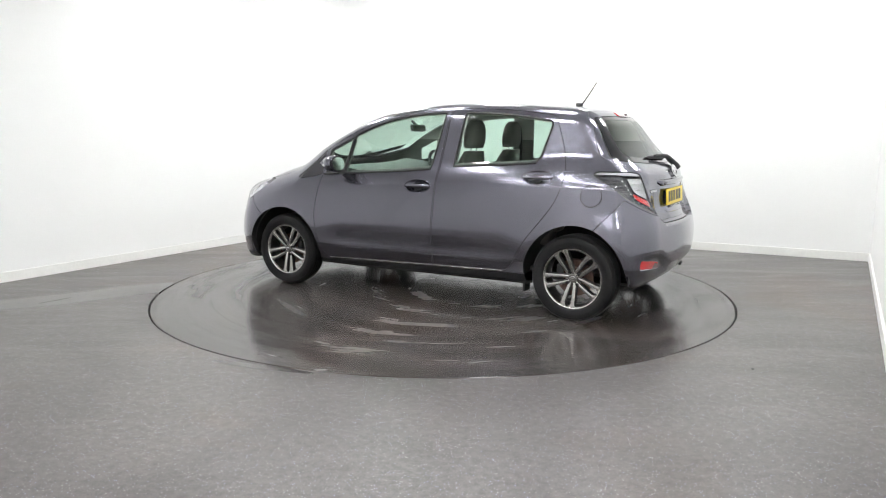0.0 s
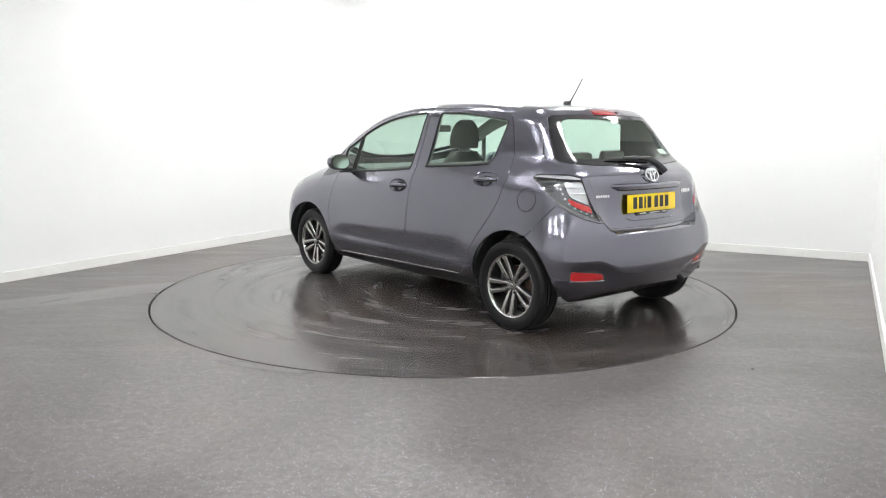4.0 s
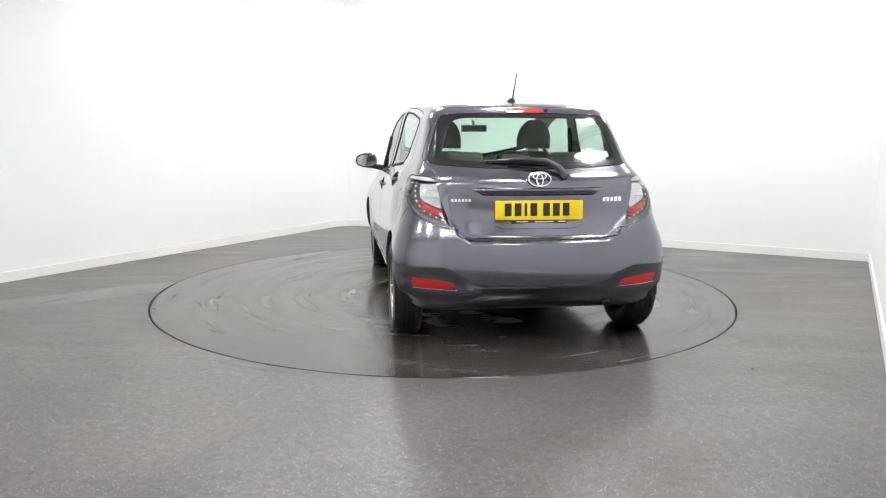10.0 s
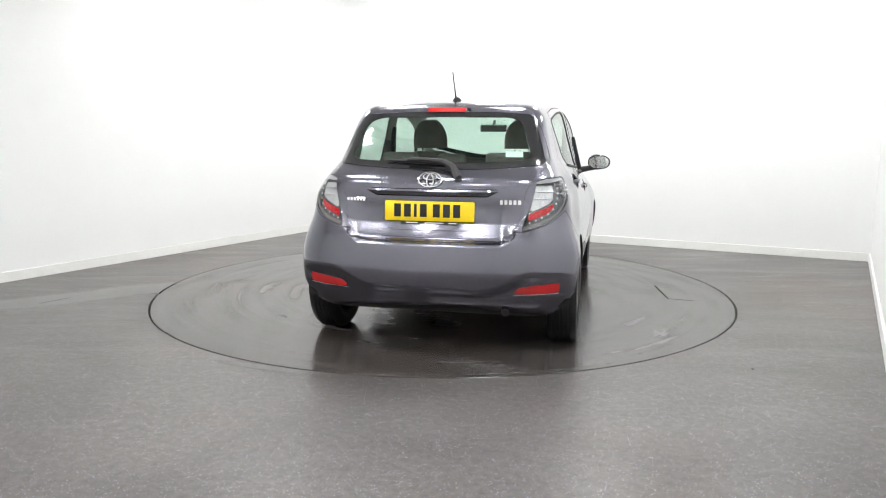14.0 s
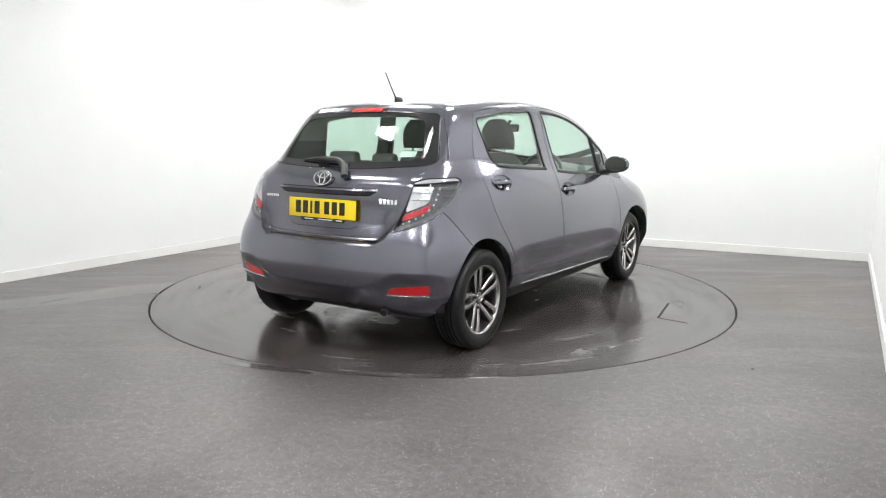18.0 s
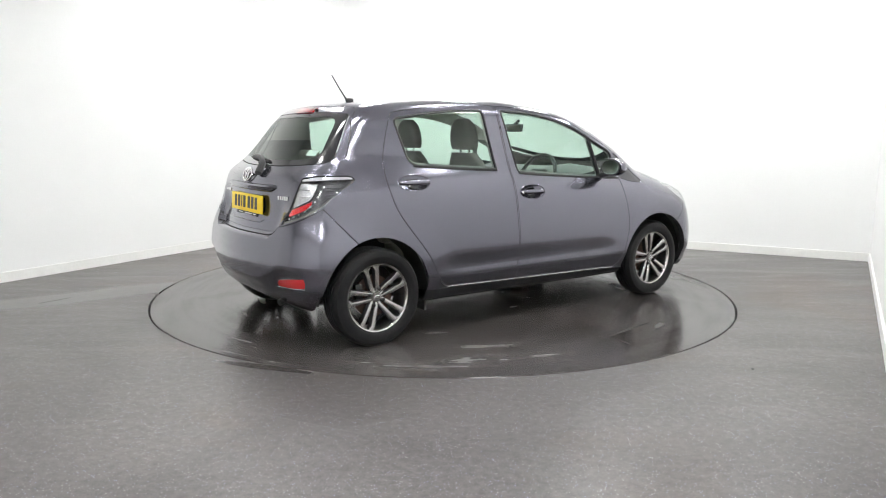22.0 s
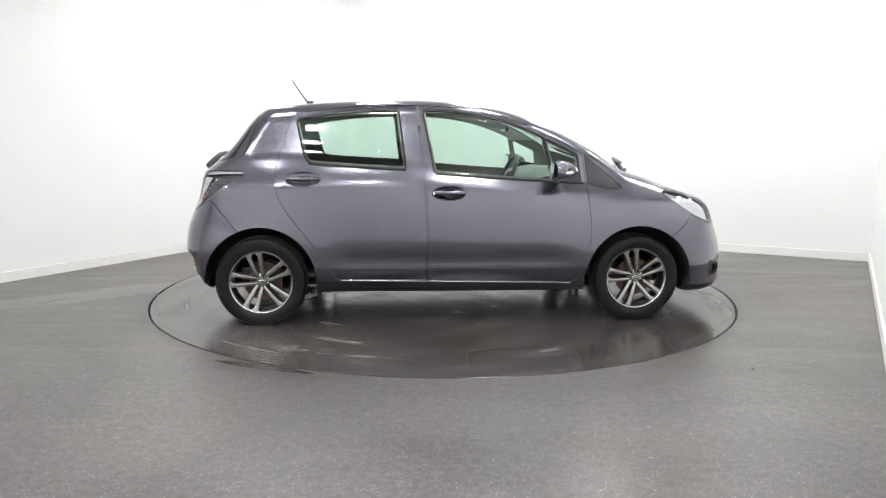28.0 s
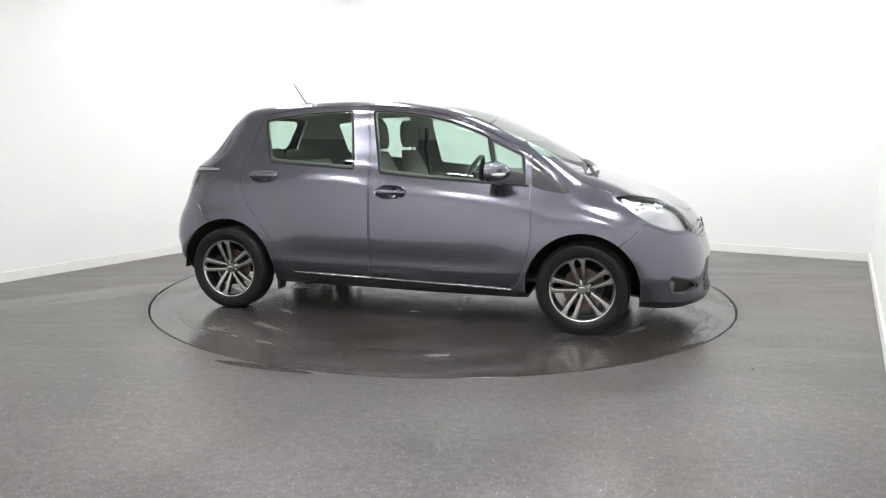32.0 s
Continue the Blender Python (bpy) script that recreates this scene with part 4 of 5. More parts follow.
part("plate_finisher", bm, PAINT, tailgate, "body-coloured moulding above the plate", sharp=25)
# pressed edge under the plate
tail_bar("pressed_edge", -0.262, 0.262, 0.712, 0.712, 0.003, PAINT, tailgate, -0.0012, "pressed crease", lift=lambda t: 0.018 * max(0, abs(2 * t - 1) - 0.9) * 10)
# oval chrome emblem as plain rings
bm = bmesh.new()
em = facing(Vector((skin_x(0.0, 0.985) - 0.006, 0.0, 0.994)), Vector((-1, 0, 0.35)))
for rx, rz, cz in ((0.066, 0.043, 0.0), (0.040, 0.017, 0.017), (0.019, 0.035, -0.005)):
    ring = [em @ Vector((rx * math.cos(a), cz + rz * math.sin(a), 0.004)) for a in np.linspace(0, 2 * math.pi, 33)]
    tube(bm, ring, 0.0052, 8)
part("emblem", bm, CHROME, tailgate, "chrome oval emblem")
# badges as plain chrome bars
for y0, y1, z0, h, nb in ((0.512, 0.392, 0.873, 0.024, 6), (-0.39, -0.515, 0.873, 0.034, 5)):
    for k in range(nb):
        y = y0 + (y1 - y0) * (k + 0.5) / nb
        p = Vector((skin_x(abs(y), z0) - 0.002, y, z0))
        n = normal_at((p.x, p.y, p.z))
        bm = bmesh.new()
        box(bm, abs(y1 - y0) / nb * 0.72, h * 0.78, 0.005, facing(p, n), 0.0015, 1)
        part("badge_bar", bm, CHROME, tailgate, "small chrome badge bar")
# high brake lamp, washer jet
bm = bmesh.new()
rows = []
for k in range(13):
    y = -0.125 + 0.236 * k / 12
    z0, z1 = 1.384, 1.408
    rows.append([bm.verts.new(v) for v in ((skin_x(abs(y), z1) + 0.004, y, z1 + 0.003), (skin_x(abs(y), z1) - 0.008, y, z1), (skin_x(abs(y), z0) - 0.010, y, z0), (skin_x(abs(y), z0) + 0.01, y, z0 - 0.002))])
for a, b in zip(rows, rows[1:]):
    for i in range(3):
        bm.faces.new((a[i], a[i + 1], b[i + 1], b[i]))
for r in (rows[0], rows[-1]):
    bm.faces.new(r)
part("brake_lamp", bm, REDLENS, tailgate, "red high-level brake lamp", sharp=25)
bm = bmesh.new()
box(bm, 0.02, 0.024, 0.014, pose(skin_x(0.145, 1.40) - 0.006, -0.145, 1.40), 0.005)
part("washer_jet", bm, TRIM, tailgate, "black washer jet")
# spoiler end seams and the roof-edge gaps are in the skin; rear wiper
bm = bmesh.new()
tube(bm, [(-1.712, -0.16, 1.008), (-1.70, -0.15, 1.025), (-1.665, -0.12, 1.065), (-1.645, -0.06, 1.095), (-1.625, 0.06, 1.105), (-1.61, 0.16, 1.103)], [0.022, 0.023, 0.021, 0.017, 0.013, 0.009], 10)
wiper = part("rear_wiper", bm, TRIM, tailgate, "black rear wiper arm and blade")
bm = bmesh.new()
tube(bm, [(skin_x(0.1, 1.078) - 0.010, -0.10, 1.078), (skin_x(0.1, 1.088) - 0.014, 0.05, 1.09), (skin_x(0.2, 1.09) - 0.012, 0.18, 1.094), (skin_x(0.29, 1.09) - 0.008, 0.295, 1.094)], [0.008, 0.013, 0.012, 0.004], 8)
part("wiper_blade", bm, TRIM, wiper, "black rubber blade")
bm = bmesh.new()
box(bm, 0.10, 0.045, 0.001, facing(Vector((skin_x(0.445, 1.135) + 0.012, -0.445, 1.135)), normal_at((skin_x(0.445, 1.135), -0.445, 1.135))))
part("sticker", bm, PAPER, tailgate, "small white sticker inside the glass")
# thin chrome line under each of the bumper's reflectors
for s in (1, -1):
    pts = []
    for k in range(9):
        q = 0.49 + 0.31 * k / 8
        p = Vector(tail_point(q, 0.359 + 0.014 * k / 8))
        p = p + normal_at(p) * 0.002
        pts.append((p.x, s * p.y, p.z))
    bm = bmesh.new()
    tube(bm, pts, 0.003, 6)
    part("reflector_line", bm, CHROME, rear_bumper, "thin chrome line under the reflector")

# ---------------------------------------------------------------- doors: handles, belt strips, mirrors
for nm in ("rear_door", "front_door"):
    hx, hz = HANDLE_AT[nm]
    for i, s in enumerate((1, -1)):
        d = doors[nm][i]
        y = skin_y(hx, hz)
        bm = bmesh.new()
        pts, rs = [], []
        for k in range(15):
            t = k / 14 * 2 - 1
            pts.append((hx + 0.108 * t, s * (skin_y(hx + 0.108 * t, hz) + 0.022 - 0.024 * t ** 4), hz + 0.002))
            rs.append(0.0155 - 0.004 * abs(t) ** 3)
        rows = []
        for p, r in zip(pts, rs):
            x0, y0, z0 = p
            rows.append([bm.verts.new((x0, y0 + s * dy, z0 + dz * r / 0.0155)) for dy, dz in ((-0.010, -0.014), (0.001, -0.0155), (0.006, -0.011), (0.0085, 0.0), (0.006, 0.011), (0.001, 0.0155), (-0.010, 0.014))])
        for a, b in zip(rows, rows[1:]):
            for q in range(7):
                bm.faces.new((a[q], a[(q + 1) % 7], b[(q + 1) % 7], b[q]))
        bm.faces.new(rows[0])
        bm.faces.new(rows[-1][::-1])
        part("door_handle", bm, PAINT, d, "body-coloured pull handle", sharp=50)
        # pressed lip round the recess, and a black patch for the shade behind the handle
        bm = bmesh.new()
        ring = []
        for a in np.linspace(0, 2 * math.pi, 33):
            x0, z0 = hx + 0.1135 * math.cos(a), hz + 0.0485 * math.sin(a)
            ring.append((x0, s * (skin_y(x0, z0) - 0.0008), z0))
        tube(bm, ring, 0.0032, 8)
        part("recess_lip", bm, PAINT, d, "pressed lip of the recess")
        bm = bmesh.new()
        grid = []
        for k in range(5):
            row = []
            for q in range(16):
                a, r = 2 * math.pi * q / 16, k / 4
                x0, z0 = hx + 0.005 + 0.040 * r * math.cos(a), hz + 0.038 * r * math.sin(a)
                e = min(1.0, ((x0 - hx) / 0.113) ** 2 + ((z0 - hz) / 0.048) ** 2)
                row.append(bm.verts.new((x0, s * (skin_y(x0, z0) - 0.032 * (1 - e) ** 0.6 + 0.0025), z0)))
            grid.append(row)
        for a, b in zip(grid, grid[1:]):
            for q in range(16):
                bm.faces.new((a[q], a[(q + 1) % 16], b[(q + 1) % 16], b[q]))
        bmesh.ops.remove_doubles(bm, verts=bm.verts, dist=0.0002)
        part("finger_hollow_shade", bm, GLOSSBLACK, d, "black patch for the shade in the finger hollow")
        if nm == "front_door" and s < 0:
            lk = part("lock", lathe([(0, 0.004), (0.008, 0.004), (0.01, 0)], 16), CHROME, d, "round lock barrel")
            lk.matrix_local = Matrix.Translation((hx - 0.10, s * (y + 0.012), hz)) @ pose(0, 0, 0, 0, 0, 180)
# black strip along the foot of the side glass
for nm, x0, x1, za, zb in (("rear_door", -0.94, -0.305, 1.057, 1.017), ("front_door", -0.11, 0.89, 0.994, 0.928)):
    for i, s in enumerate((1, -1)):
        bm = bmesh.new()
        pts = []
        for k in range(13):
            x = x0 + (x1 - x0) * k / 12
            z = za + (zb - za) * (k / 12) ** 0.8
            pts.append((x, s * (skin_y(x, z) + 0.002), z))
        tube(bm, pts, 0.0075, 8)
        part("belt_strip", bm, SEAL_AND_GAP, doors[nm][i], "black belt-line weatherstrip")
# divider between front glass and quarter glass
for i, s in enumerate((1, -1)):
    bm = bmesh.new()
    tube(bm, [(0.620, s * (skin_y(0.62, 1.228) + 0.001), 1.228), (0.655, s * (skin_y(0.655, 1.08) + 0.001), 1.08), (0.692, s * (skin_y(0.692, 0.945) + 0.001), 0.945)], 0.011, 8)
    part("window_divider", bm, SEAL_AND_GAP, doors["front_door"][i], "black divider bar")
    # highlight along the door's foot, put in as a thin strip of bright alloy
    for nm, x0, x1, z0, z1 in (("rear_door", -0.735, -0.17, 0.292, 0.280), ("front_door", -0.155, 0.80, 0.280, 0.260)):
        bm = bmesh.new()
        tube(bm, [(x0 + (x1 - x0) * k / 8, s * (skin_y(x0 + (x1 - x0) * k / 8, z0 + (z1 - z0) * k / 8) + 0.004), z0 + (z1 - z0) * k / 8) for k in range(9)], 0.0045, 10)
        part("door_foot_highlight", bm, ALLOY, doors[nm][i], "alloy strip for the highlight along the door foot")


def door_mirror(i, s):
    d = doors["front_door"][i]
    bm = bmesh.new()
    n_u, n_v = 28, 16
    grid = []
    for a in range(n_u):
        row = []
        for b in range(n_v + 1):
            u, v = 2 * math.pi * a / n_u, math.pi * (b / n_v - 0.5)
            cy, cz = math.copysign(abs(math.cos(u)) ** 0.8, math.cos(u)), math.copysign(abs(math.sin(u)) ** 0.8, math.sin(u))
            rad = math.cos(v) ** 0.72
            x = (0.105 - 0.035 * cy) * math.sin(v) if v > 0 else 0.032 * math.sin(v)
            row.append(bm.verts.new((x, cy * rad * 0.106, cz * rad * (0.071 - 0.012 * cy))))
        grid.append(row)
    for a in range(n_u):
        for b in range(n_v):
            bm.faces.new((grid[a][b], grid[(a + 1) % n_u][b], grid[(a + 1) % n_u][b + 1], grid[a][b + 1]))
    bmesh.ops.remove_doubles(bm, verts=bm.verts, dist=0.0005)
    m = Matrix.Translation((0.672, s * 0.905, 1.018)) @ pose(0, 0, 0, 0, 0, s * 6)
    m = m @ Matrix.Diagonal((0.95, 0.88, 0.9, 1))
    if s < 0:
        m = m @ Matrix.Scale(-1, 4, (0, 1, 0))
    bmesh.ops.transform(bm, matrix=m, verts=bm.verts)
    shell = part("mirror_housing", bm, PAINT, d, "grey mirror housing with a white indicator strip", sharp=60)
    gl = bmesh.new()
    prism(gl, [(0.094 * math.copysign(abs(math.cos(a)) ** 0.8, math.cos(a)), 0.056 * math.copysign(abs(math.sin(a)) ** 0.8, math.sin(a))) for a in np.linspace(0, 2 * math.pi, 36, endpoint=False)], 0.003)
    bmesh.ops.transform(gl, matrix=m @ facing(Vector((-0.042, 0, 0)), Vector((-1, 0, 0.11))), verts=gl.verts)
    part("mirror_glass", gl, CHROME, d, "mirror glass")
    bz = bmesh.new()
    prism(bz, [(0.104 * math.copysign(abs(math.cos(a)) ** 0.8, math.cos(a)), 0.064 * math.copysign(abs(math.sin(a)) ** 0.8, math.sin(a))) for a in np.linspace(0, 2 * math.pi, 36, endpoint=False)], 0.004)
    bmesh.ops.transform(bz, matrix=m @ facing(Vector((-0.037, 0, 0)), Vector((-1, 0, 0.11))), verts=bz.verts)
    part("mirror_bezel", bz, TRIM, d, "black mirror bezel")
    st = bmesh.new()
    tube(st, [m @ Vector((0.100 - 0.035 * y / 0.106 - 4.6 * max(0, y) ** 2, y, -0.012)) for y in (-0.02, 0.0, 0.03, 0.06, 0.085)], [0.006, 0.009, 0.010, 0.010, 0.006], 8)
    part("indicator", st, WHITELED, d, "clear indicator strip")
    ar = bmesh.new()
    tube(ar, [(0.70, s * 0.715, 0.945), (0.70, s * 0.76, 0.952), (0.685, s * 0.82, 0.965), (0.68, s * 0.86, 0.972)], [0.03, 0.026, 0.022, 0.024], 10)
    part("mirror_arm", ar, TRIM, d, "black mirror arm")
    sc = bmesh.new()
    prism(sc, outline([(0.70, 0.942), (0.875, 0.93), (0.87, 1.0), (0.76, 1.02), (0.715, 1.0)], 0.02), 0.004)
    for v in sc.verts:
        x, z, k = v.co.x, v.co.y, v.co.z
        v.co = (x, s * (skin_y(x, z) - 0.004 + k * 2), z)
    part("mirror_base", sc, TRIM, d, "black triangular mirror base")


for i, s in enumerate((1, -1)):
    door_mirror(i, s)

# ---------------------------------------------------------------- wheels
def spoke_mesh():
    """One spoke of a pair: a slim crowned bar that flares along the rim towards its twin."""
    bm = bmesh.new()
    rows = []
    for t in (0, 0.12, 0.35, 0.6, 0.82, 0.93, 1.0):
        u = 0.030 + t * 0.172
        v = 0.0155 + 0.0235 * t ** 0.9
        w = 0.0115 + 0.0045 * t
        lo = v - w - (0.02 * max(0, t - 0.8) / 0.2) ** 1.0 * (1 if t > 0.85 else 0)
        hi = v + w + 0.010 * max(0, t - 0.85) / 0.15
        y = 0.058 + 0.016 * t - 0.008 * (1 - t) ** 2
        mid = (lo + hi) / 2
        rows.append([bm.verts.new(c) for c in ((u, y - 0.034, lo - 0.003), (u, y - 0.006, lo), (u, y - 0.0015, lo + 0.0025), (u, y + 0.0004, mid), (u, y - 0.0015, hi - 0.0025), (u, y - 0.006, hi), (u, y - 0.034, hi + 0.003))])
    for a, b in zip(rows, rows[1:]):
        for i in range(7):
            bm.faces.new((a[i], a[(i + 1) % 7], b[(i + 1) % 7], b[i]))
    bm.faces.new(rows[0])
    bm.faces.new(rows[-1][::-1])
    return bm


def wheel(x, side, turn):
    w = new("wheel")
    w.parent = car
    w.location = (x, side * 0.742, HUBZ)
    w.rotation_euler = (0, 0, 0) if side > 0 else (0, 0, math.pi)
    tagged(w, "alloy wheel with a black tyre")
    R = 0.296
    prof = [(0.196, -0.072), (0.215, -0.086), (0.245, -0.090), (0.272, -0.085), (R - 0.009, -0.071), (R - 0.001, -0.060)]
    for g in (-0.04, -0.013, 0.013, 0.04):
        prof += [(R, g - 0.005), (R - 0.007, g - 0.004), (R - 0.007, g + 0.004), (R, g + 0.005)]
    prof += [(R - 0.001, 0.060), (R - 0.009, 0.071), (0.281, 0.080), (0.279, 0.0835), (0.272, 0.085), (0.246, 0.0905), (0.243, 0.0895), (0.224, 0.088), (0.214, 0.084), (0.208, 0.077), (0.196, 0.07)]
    part("tyre", lathe(prof, 72), RUBBER, w, "black rubber tyre with tread grooves")
    part("rim_barrel", lathe([(0.198, -0.07), (0.188, -0.02), (0.186, 0.045), (0.196, 0.066)], 64), BARREL, w, "dark inner barrel")
    part("rim_lip", lathe([(0.193, 0.058), (0.196, 0.073), (0.201, 0.078), (0.206, 0.079), (0.209, 0.075), (0.206, 0.066)], 72), ALLOY, w, "bright rim lip")
    sp = None
    for k in range(5):
        for mir in (1, -1):
            if sp is None:
                bm = spoke_mesh()
                sp = part("spoke", bm, ALLOY, w, sharp=22)
                sp.data.materials.append(ALLOYDARK)
                for f in sp.data.polygons:
                    f.material_index = 0 if f.normal.y > 0.35 else 1
                o = sp
            else:
                o = new("spoke", sp.data)
                o.parent = w
            a = 72 * k + turn
            o.matrix_local = pose(0, 0, 0, 0, a, 0) @ Matrix.Scale(mir, 4, (0, 0, 1))
    part("hub", lathe([(0.0, 0.056), (0.03, 0.056), (0.033, 0.046), (0.045, 0.043), (0.058, 0.041), (0.062, 0.034), (0.062, -0.02)], 40), ALLOY, w, "alloy hub")
    cap = bmesh.new()
    for rx, rz, cz in ((0.021, 0.014, 0.0), (0.013, 0.006, 0.005)):
        tube(cap, [(rx * math.cos(a), 0.060, cz + rz * math.sin(a)) for a in np.linspace(0, 2 * math.pi, 25)], 0.002, 6)
    part("cap_emblem", cap, CHROME, w, "small chrome cap emblem")
    part("centre_cap", lathe([(0.0, 0.0605), (0.024, 0.060), (0.028, 0.058), (0.029, 0.05)], 32), STEEL, w, "grey centre cap")
    for k in range(4):
        a = math.radians(45 + 90 * k + turn)
        nut = part("wheel_nut", lathe([(0.0, 0.066), (0.005, 0.066), (0.0095, 0.061), (0.0105, 0.049), (0.0175, 0.047), (0.019, 0.040)], 16), ALLOYDARK, w, "dark steel wheel nut")
        nut.location = (0.05 * math.cos(a), 0, 0.05 * math.sin(a))
    part("brake_disc", lathe([(0.0, 0.028), (0.07, 0.028), (0.075, 0.012), (0.128, 0.012), (0.128, -0.01), (0.0, -0.01)], 48), RUST, w, "rusty brown brake disc")
    bm = bmesh.new()
    box(bm, 0.05, 0.045, 0.11, pose(-0.105 if x > 0 else 0.105, 0.012, 0.03), 0.012)
    part("brake_caliper", bm, ALLOYDARK, w, "dark brake caliper")
    # liner of the wheel arch
    bm = bmesh.new()
    n = 36
    ra = ARCH + 0.012
    prev = None
    for k in range(n + 1):
        a = math.radians(-2 + 184 * k / n)
        ring = [bm.verts.new((ra * math.cos(a), y, ra * math.sin(a))) for y in (0.045, -0.02, -0.24)]
        mid = bm.verts.new((0.1 * math.cos(a), -0.245, 0.1 * math.sin(a)))
        ring.append(mid)
        if prev:
            for i in range(3):
                bm.faces.new((prev[i], prev[i + 1], ring[i + 1], ring[i]))
        prev = ring
    liner = part("wheel_arch_liner", bm, UNDER, car, "black wheel arch liner")
    liner.matrix_local = Matrix.Translation((x, side * 0.742, HUBZ)) @ pose(0, 0, 0, 0, 0, 0 if side > 0 else 180)
    return w


for x, s, turn in ((HUBX, 1, 20), (HUBX, -1, 66), (-HUBX, 1, 9), (-HUBX, -1, 67)):
    wheel(x, s, turn)

# ---------------------------------------------------------------- roof aerial, wipers, grille, exhaust
base_z = skin_z(-1.0, 0.0)
bm = bmesh.new()
tube(bm, [(-0.975, 0, base_z - 0.002), (-1.0, 0, base_z + 0.010), (-1.012, 0, base_z + 0.018)], [0.03, 0.02, 0.008], 14)
ant = part("aerial_base", bm, TRIM, car, "black aerial foot on the roof")
bm = bmesh.new()
tube(bm, [(-1.006, 0, base_z + 0.012), (-1.06, 0, base_z + 0.088), (-1.117, 0, 1.636)], [0.006, 0.0042, 0.0036], 8)
part("aerial_mast", bm, TRIM, ant, "thin black aerial mast")
# front wipers and scuttle
bm = bmesh.new()
rows = []
for k in range(17):
    y = -0.60 + 1.2 * k / 16
    x = 1.20 - 0.28 * (y / 0.7) ** 2
    rows.append([bm.verts.new((x - 0.04, y, skin_z(x - 0.04, abs(y)) + 0.001)), bm.verts.new((x + 0.03, y, skin_z(x + 0.03, abs(y)) + 0.001))])
for a, b in zip(rows, rows[1:]):
    bm.faces.new((a[0], a[1], b[1], b[0]))
part("scuttle", bm, TRIM, car, "black plastic scuttle panel")
bm = bmesh.new()
tube(bm, [(1.225, -0.36, skin_z(1.225, 0.36) + 0.012), (1.19, -0.20, skin_z(1.19, 0.20) + 0.010), (1.17, 0.05, skin_z(1.17, 0.05) + 0.008)], [0.007, 0.006, 0.004], 8)
part("front_wiper", bm, TRIM, car, "black windscreen wiper lying low")
bm = bmesh.new()
_b = Vector((1.262, -0.36, skin_z(1.262, 0.36)))
tube(bm, [_b + Vector(v) for v in ((0.03, 0, -0.01), (0.005, 0, 0.03), (-0.02, 0.005, 0.06), (-0.05, 0.005, 0.082), (-0.062, 0.005, 0.09))], [0.022, 0.027, 0.022, 0.012, 0.006], 10)
pivot = part("wiper_pivot", bm, STEEL, car, "grey wiper pivot and knuckle")
for dx, dz, w, mat2, nm2, lb2 in ((0.012, 0.03, 0.04, SKIRT, "pivot_cover", "pale pivot cover"), (-0.028, 0.05, 0.028, TRIM, "pivot_bolt", "dark bolt")):
    bm = bmesh.new()
    box(bm, w, 0.05, w * 0.8, Matrix.Translation(_b + Vector((dx, 0.0, dz))) @ pose(0, 0, 0, 0, 38, 0), 0.008)
    part(nm2, bm, mat2, pivot, lb2)
for z in (0.67, 0.635, 0.605):
    bm = bmesh.new()
    tube(bm, [(skin_x(abs(y), z, False) - 0.006, y, z) for y in np.linspace(-0.46, 0.46, 21)], 0.008, 6)
    part("grille_bar", bm, GLOSSBLACK, car, "gloss black grille bar")
for z in (0.27, 0.31, 0.35, 0.39, 0.43):
    bm = bmesh.new()
    tube(bm, [(skin_x(abs(y), z, False) - 0.02, y, z) for y in np.linspace(-0.34, 0.34, 15)], 0.007, 6)
    part("grille_bar", bm, TRIM, front_bumper, "black grille bar")
bm = bmesh.new()
for rx, rz in ((0.055, 0.038), (0.018, 0.03)):
    e = facing(Vector((skin_x(0.0, 0.655, False) + 0.006, 0, 0.655)), Vector((1, 0, 0.3)))
    tube(bm, [e @ Vector((rx * math.cos(a), rz * math.sin(a), 0)) for a in np.linspace(0, 2 * math.pi, 29)], 0.0035, 6)
part("front_emblem", bm, ALLOY, car, "chrome oval emblem")
for s in (1, -1):
    fl = part("fog_lamp", lathe([(0.0, 0.010), (0.022, 0.007), (0.030, 0.0), (0.033, -0.001), (0.034, -0.02)], 28), DARKLENS, front_bumper, "round dark fog lamp")
    fl.matrix_local = Matrix.Translation((skin_x(0.72, 0.325, False) - 0.026, s * 0.725, 0.325)) @ pose(0, 0, 0, 0, 0, -90 + s * 40)
bm = bmesh.new()
tube(bm, [(-1.35, -0.42, 0.235), (-1.58, -0.42, 0.25), (-1.68, -0.43, 0.262), (-1.72, -0.44, 0.245)], 0.02, 14)
part("exhaust_pipe", bm, ALLOYDARK, car, "dull steel exhaust tailpipe")
bm = bmesh.new()
box(bm, 0.22, 0.5, 0.14, pose(-1.42, -0.1, 0.25), 0.04)
part("silencer", bm, UNDER, car, "dark exhaust silencer")
bm = bmesh.new()
tube(bm, [(-HUBX + 0.06, -0.6, 0.29), (-HUBX + 0.1, -0.5, 0.26), (-HUBX + 0.1, 0.5, 0.26), (-HUBX + 0.06, 0.6, 0.29)], 0.04, 12)
part("rear_axle", bm, UNDER, car, "black rear axle beam")
for x, s in ((-0.885, 1), (-0.885, -1)):
    bm = bmesh.new()
    box(bm, 0.02, 0.10, 0.07, pose(x, s * 0.72, 0.185), 0.006)
    part("mud_flap", bm, UNDER, car, "short black mud flap")

# ---------------------------------------------------------------- cabin
def soft_box(bm, sx, sy, sz, m, r):
    box(bm, sx, sy, sz, m, r, 4)


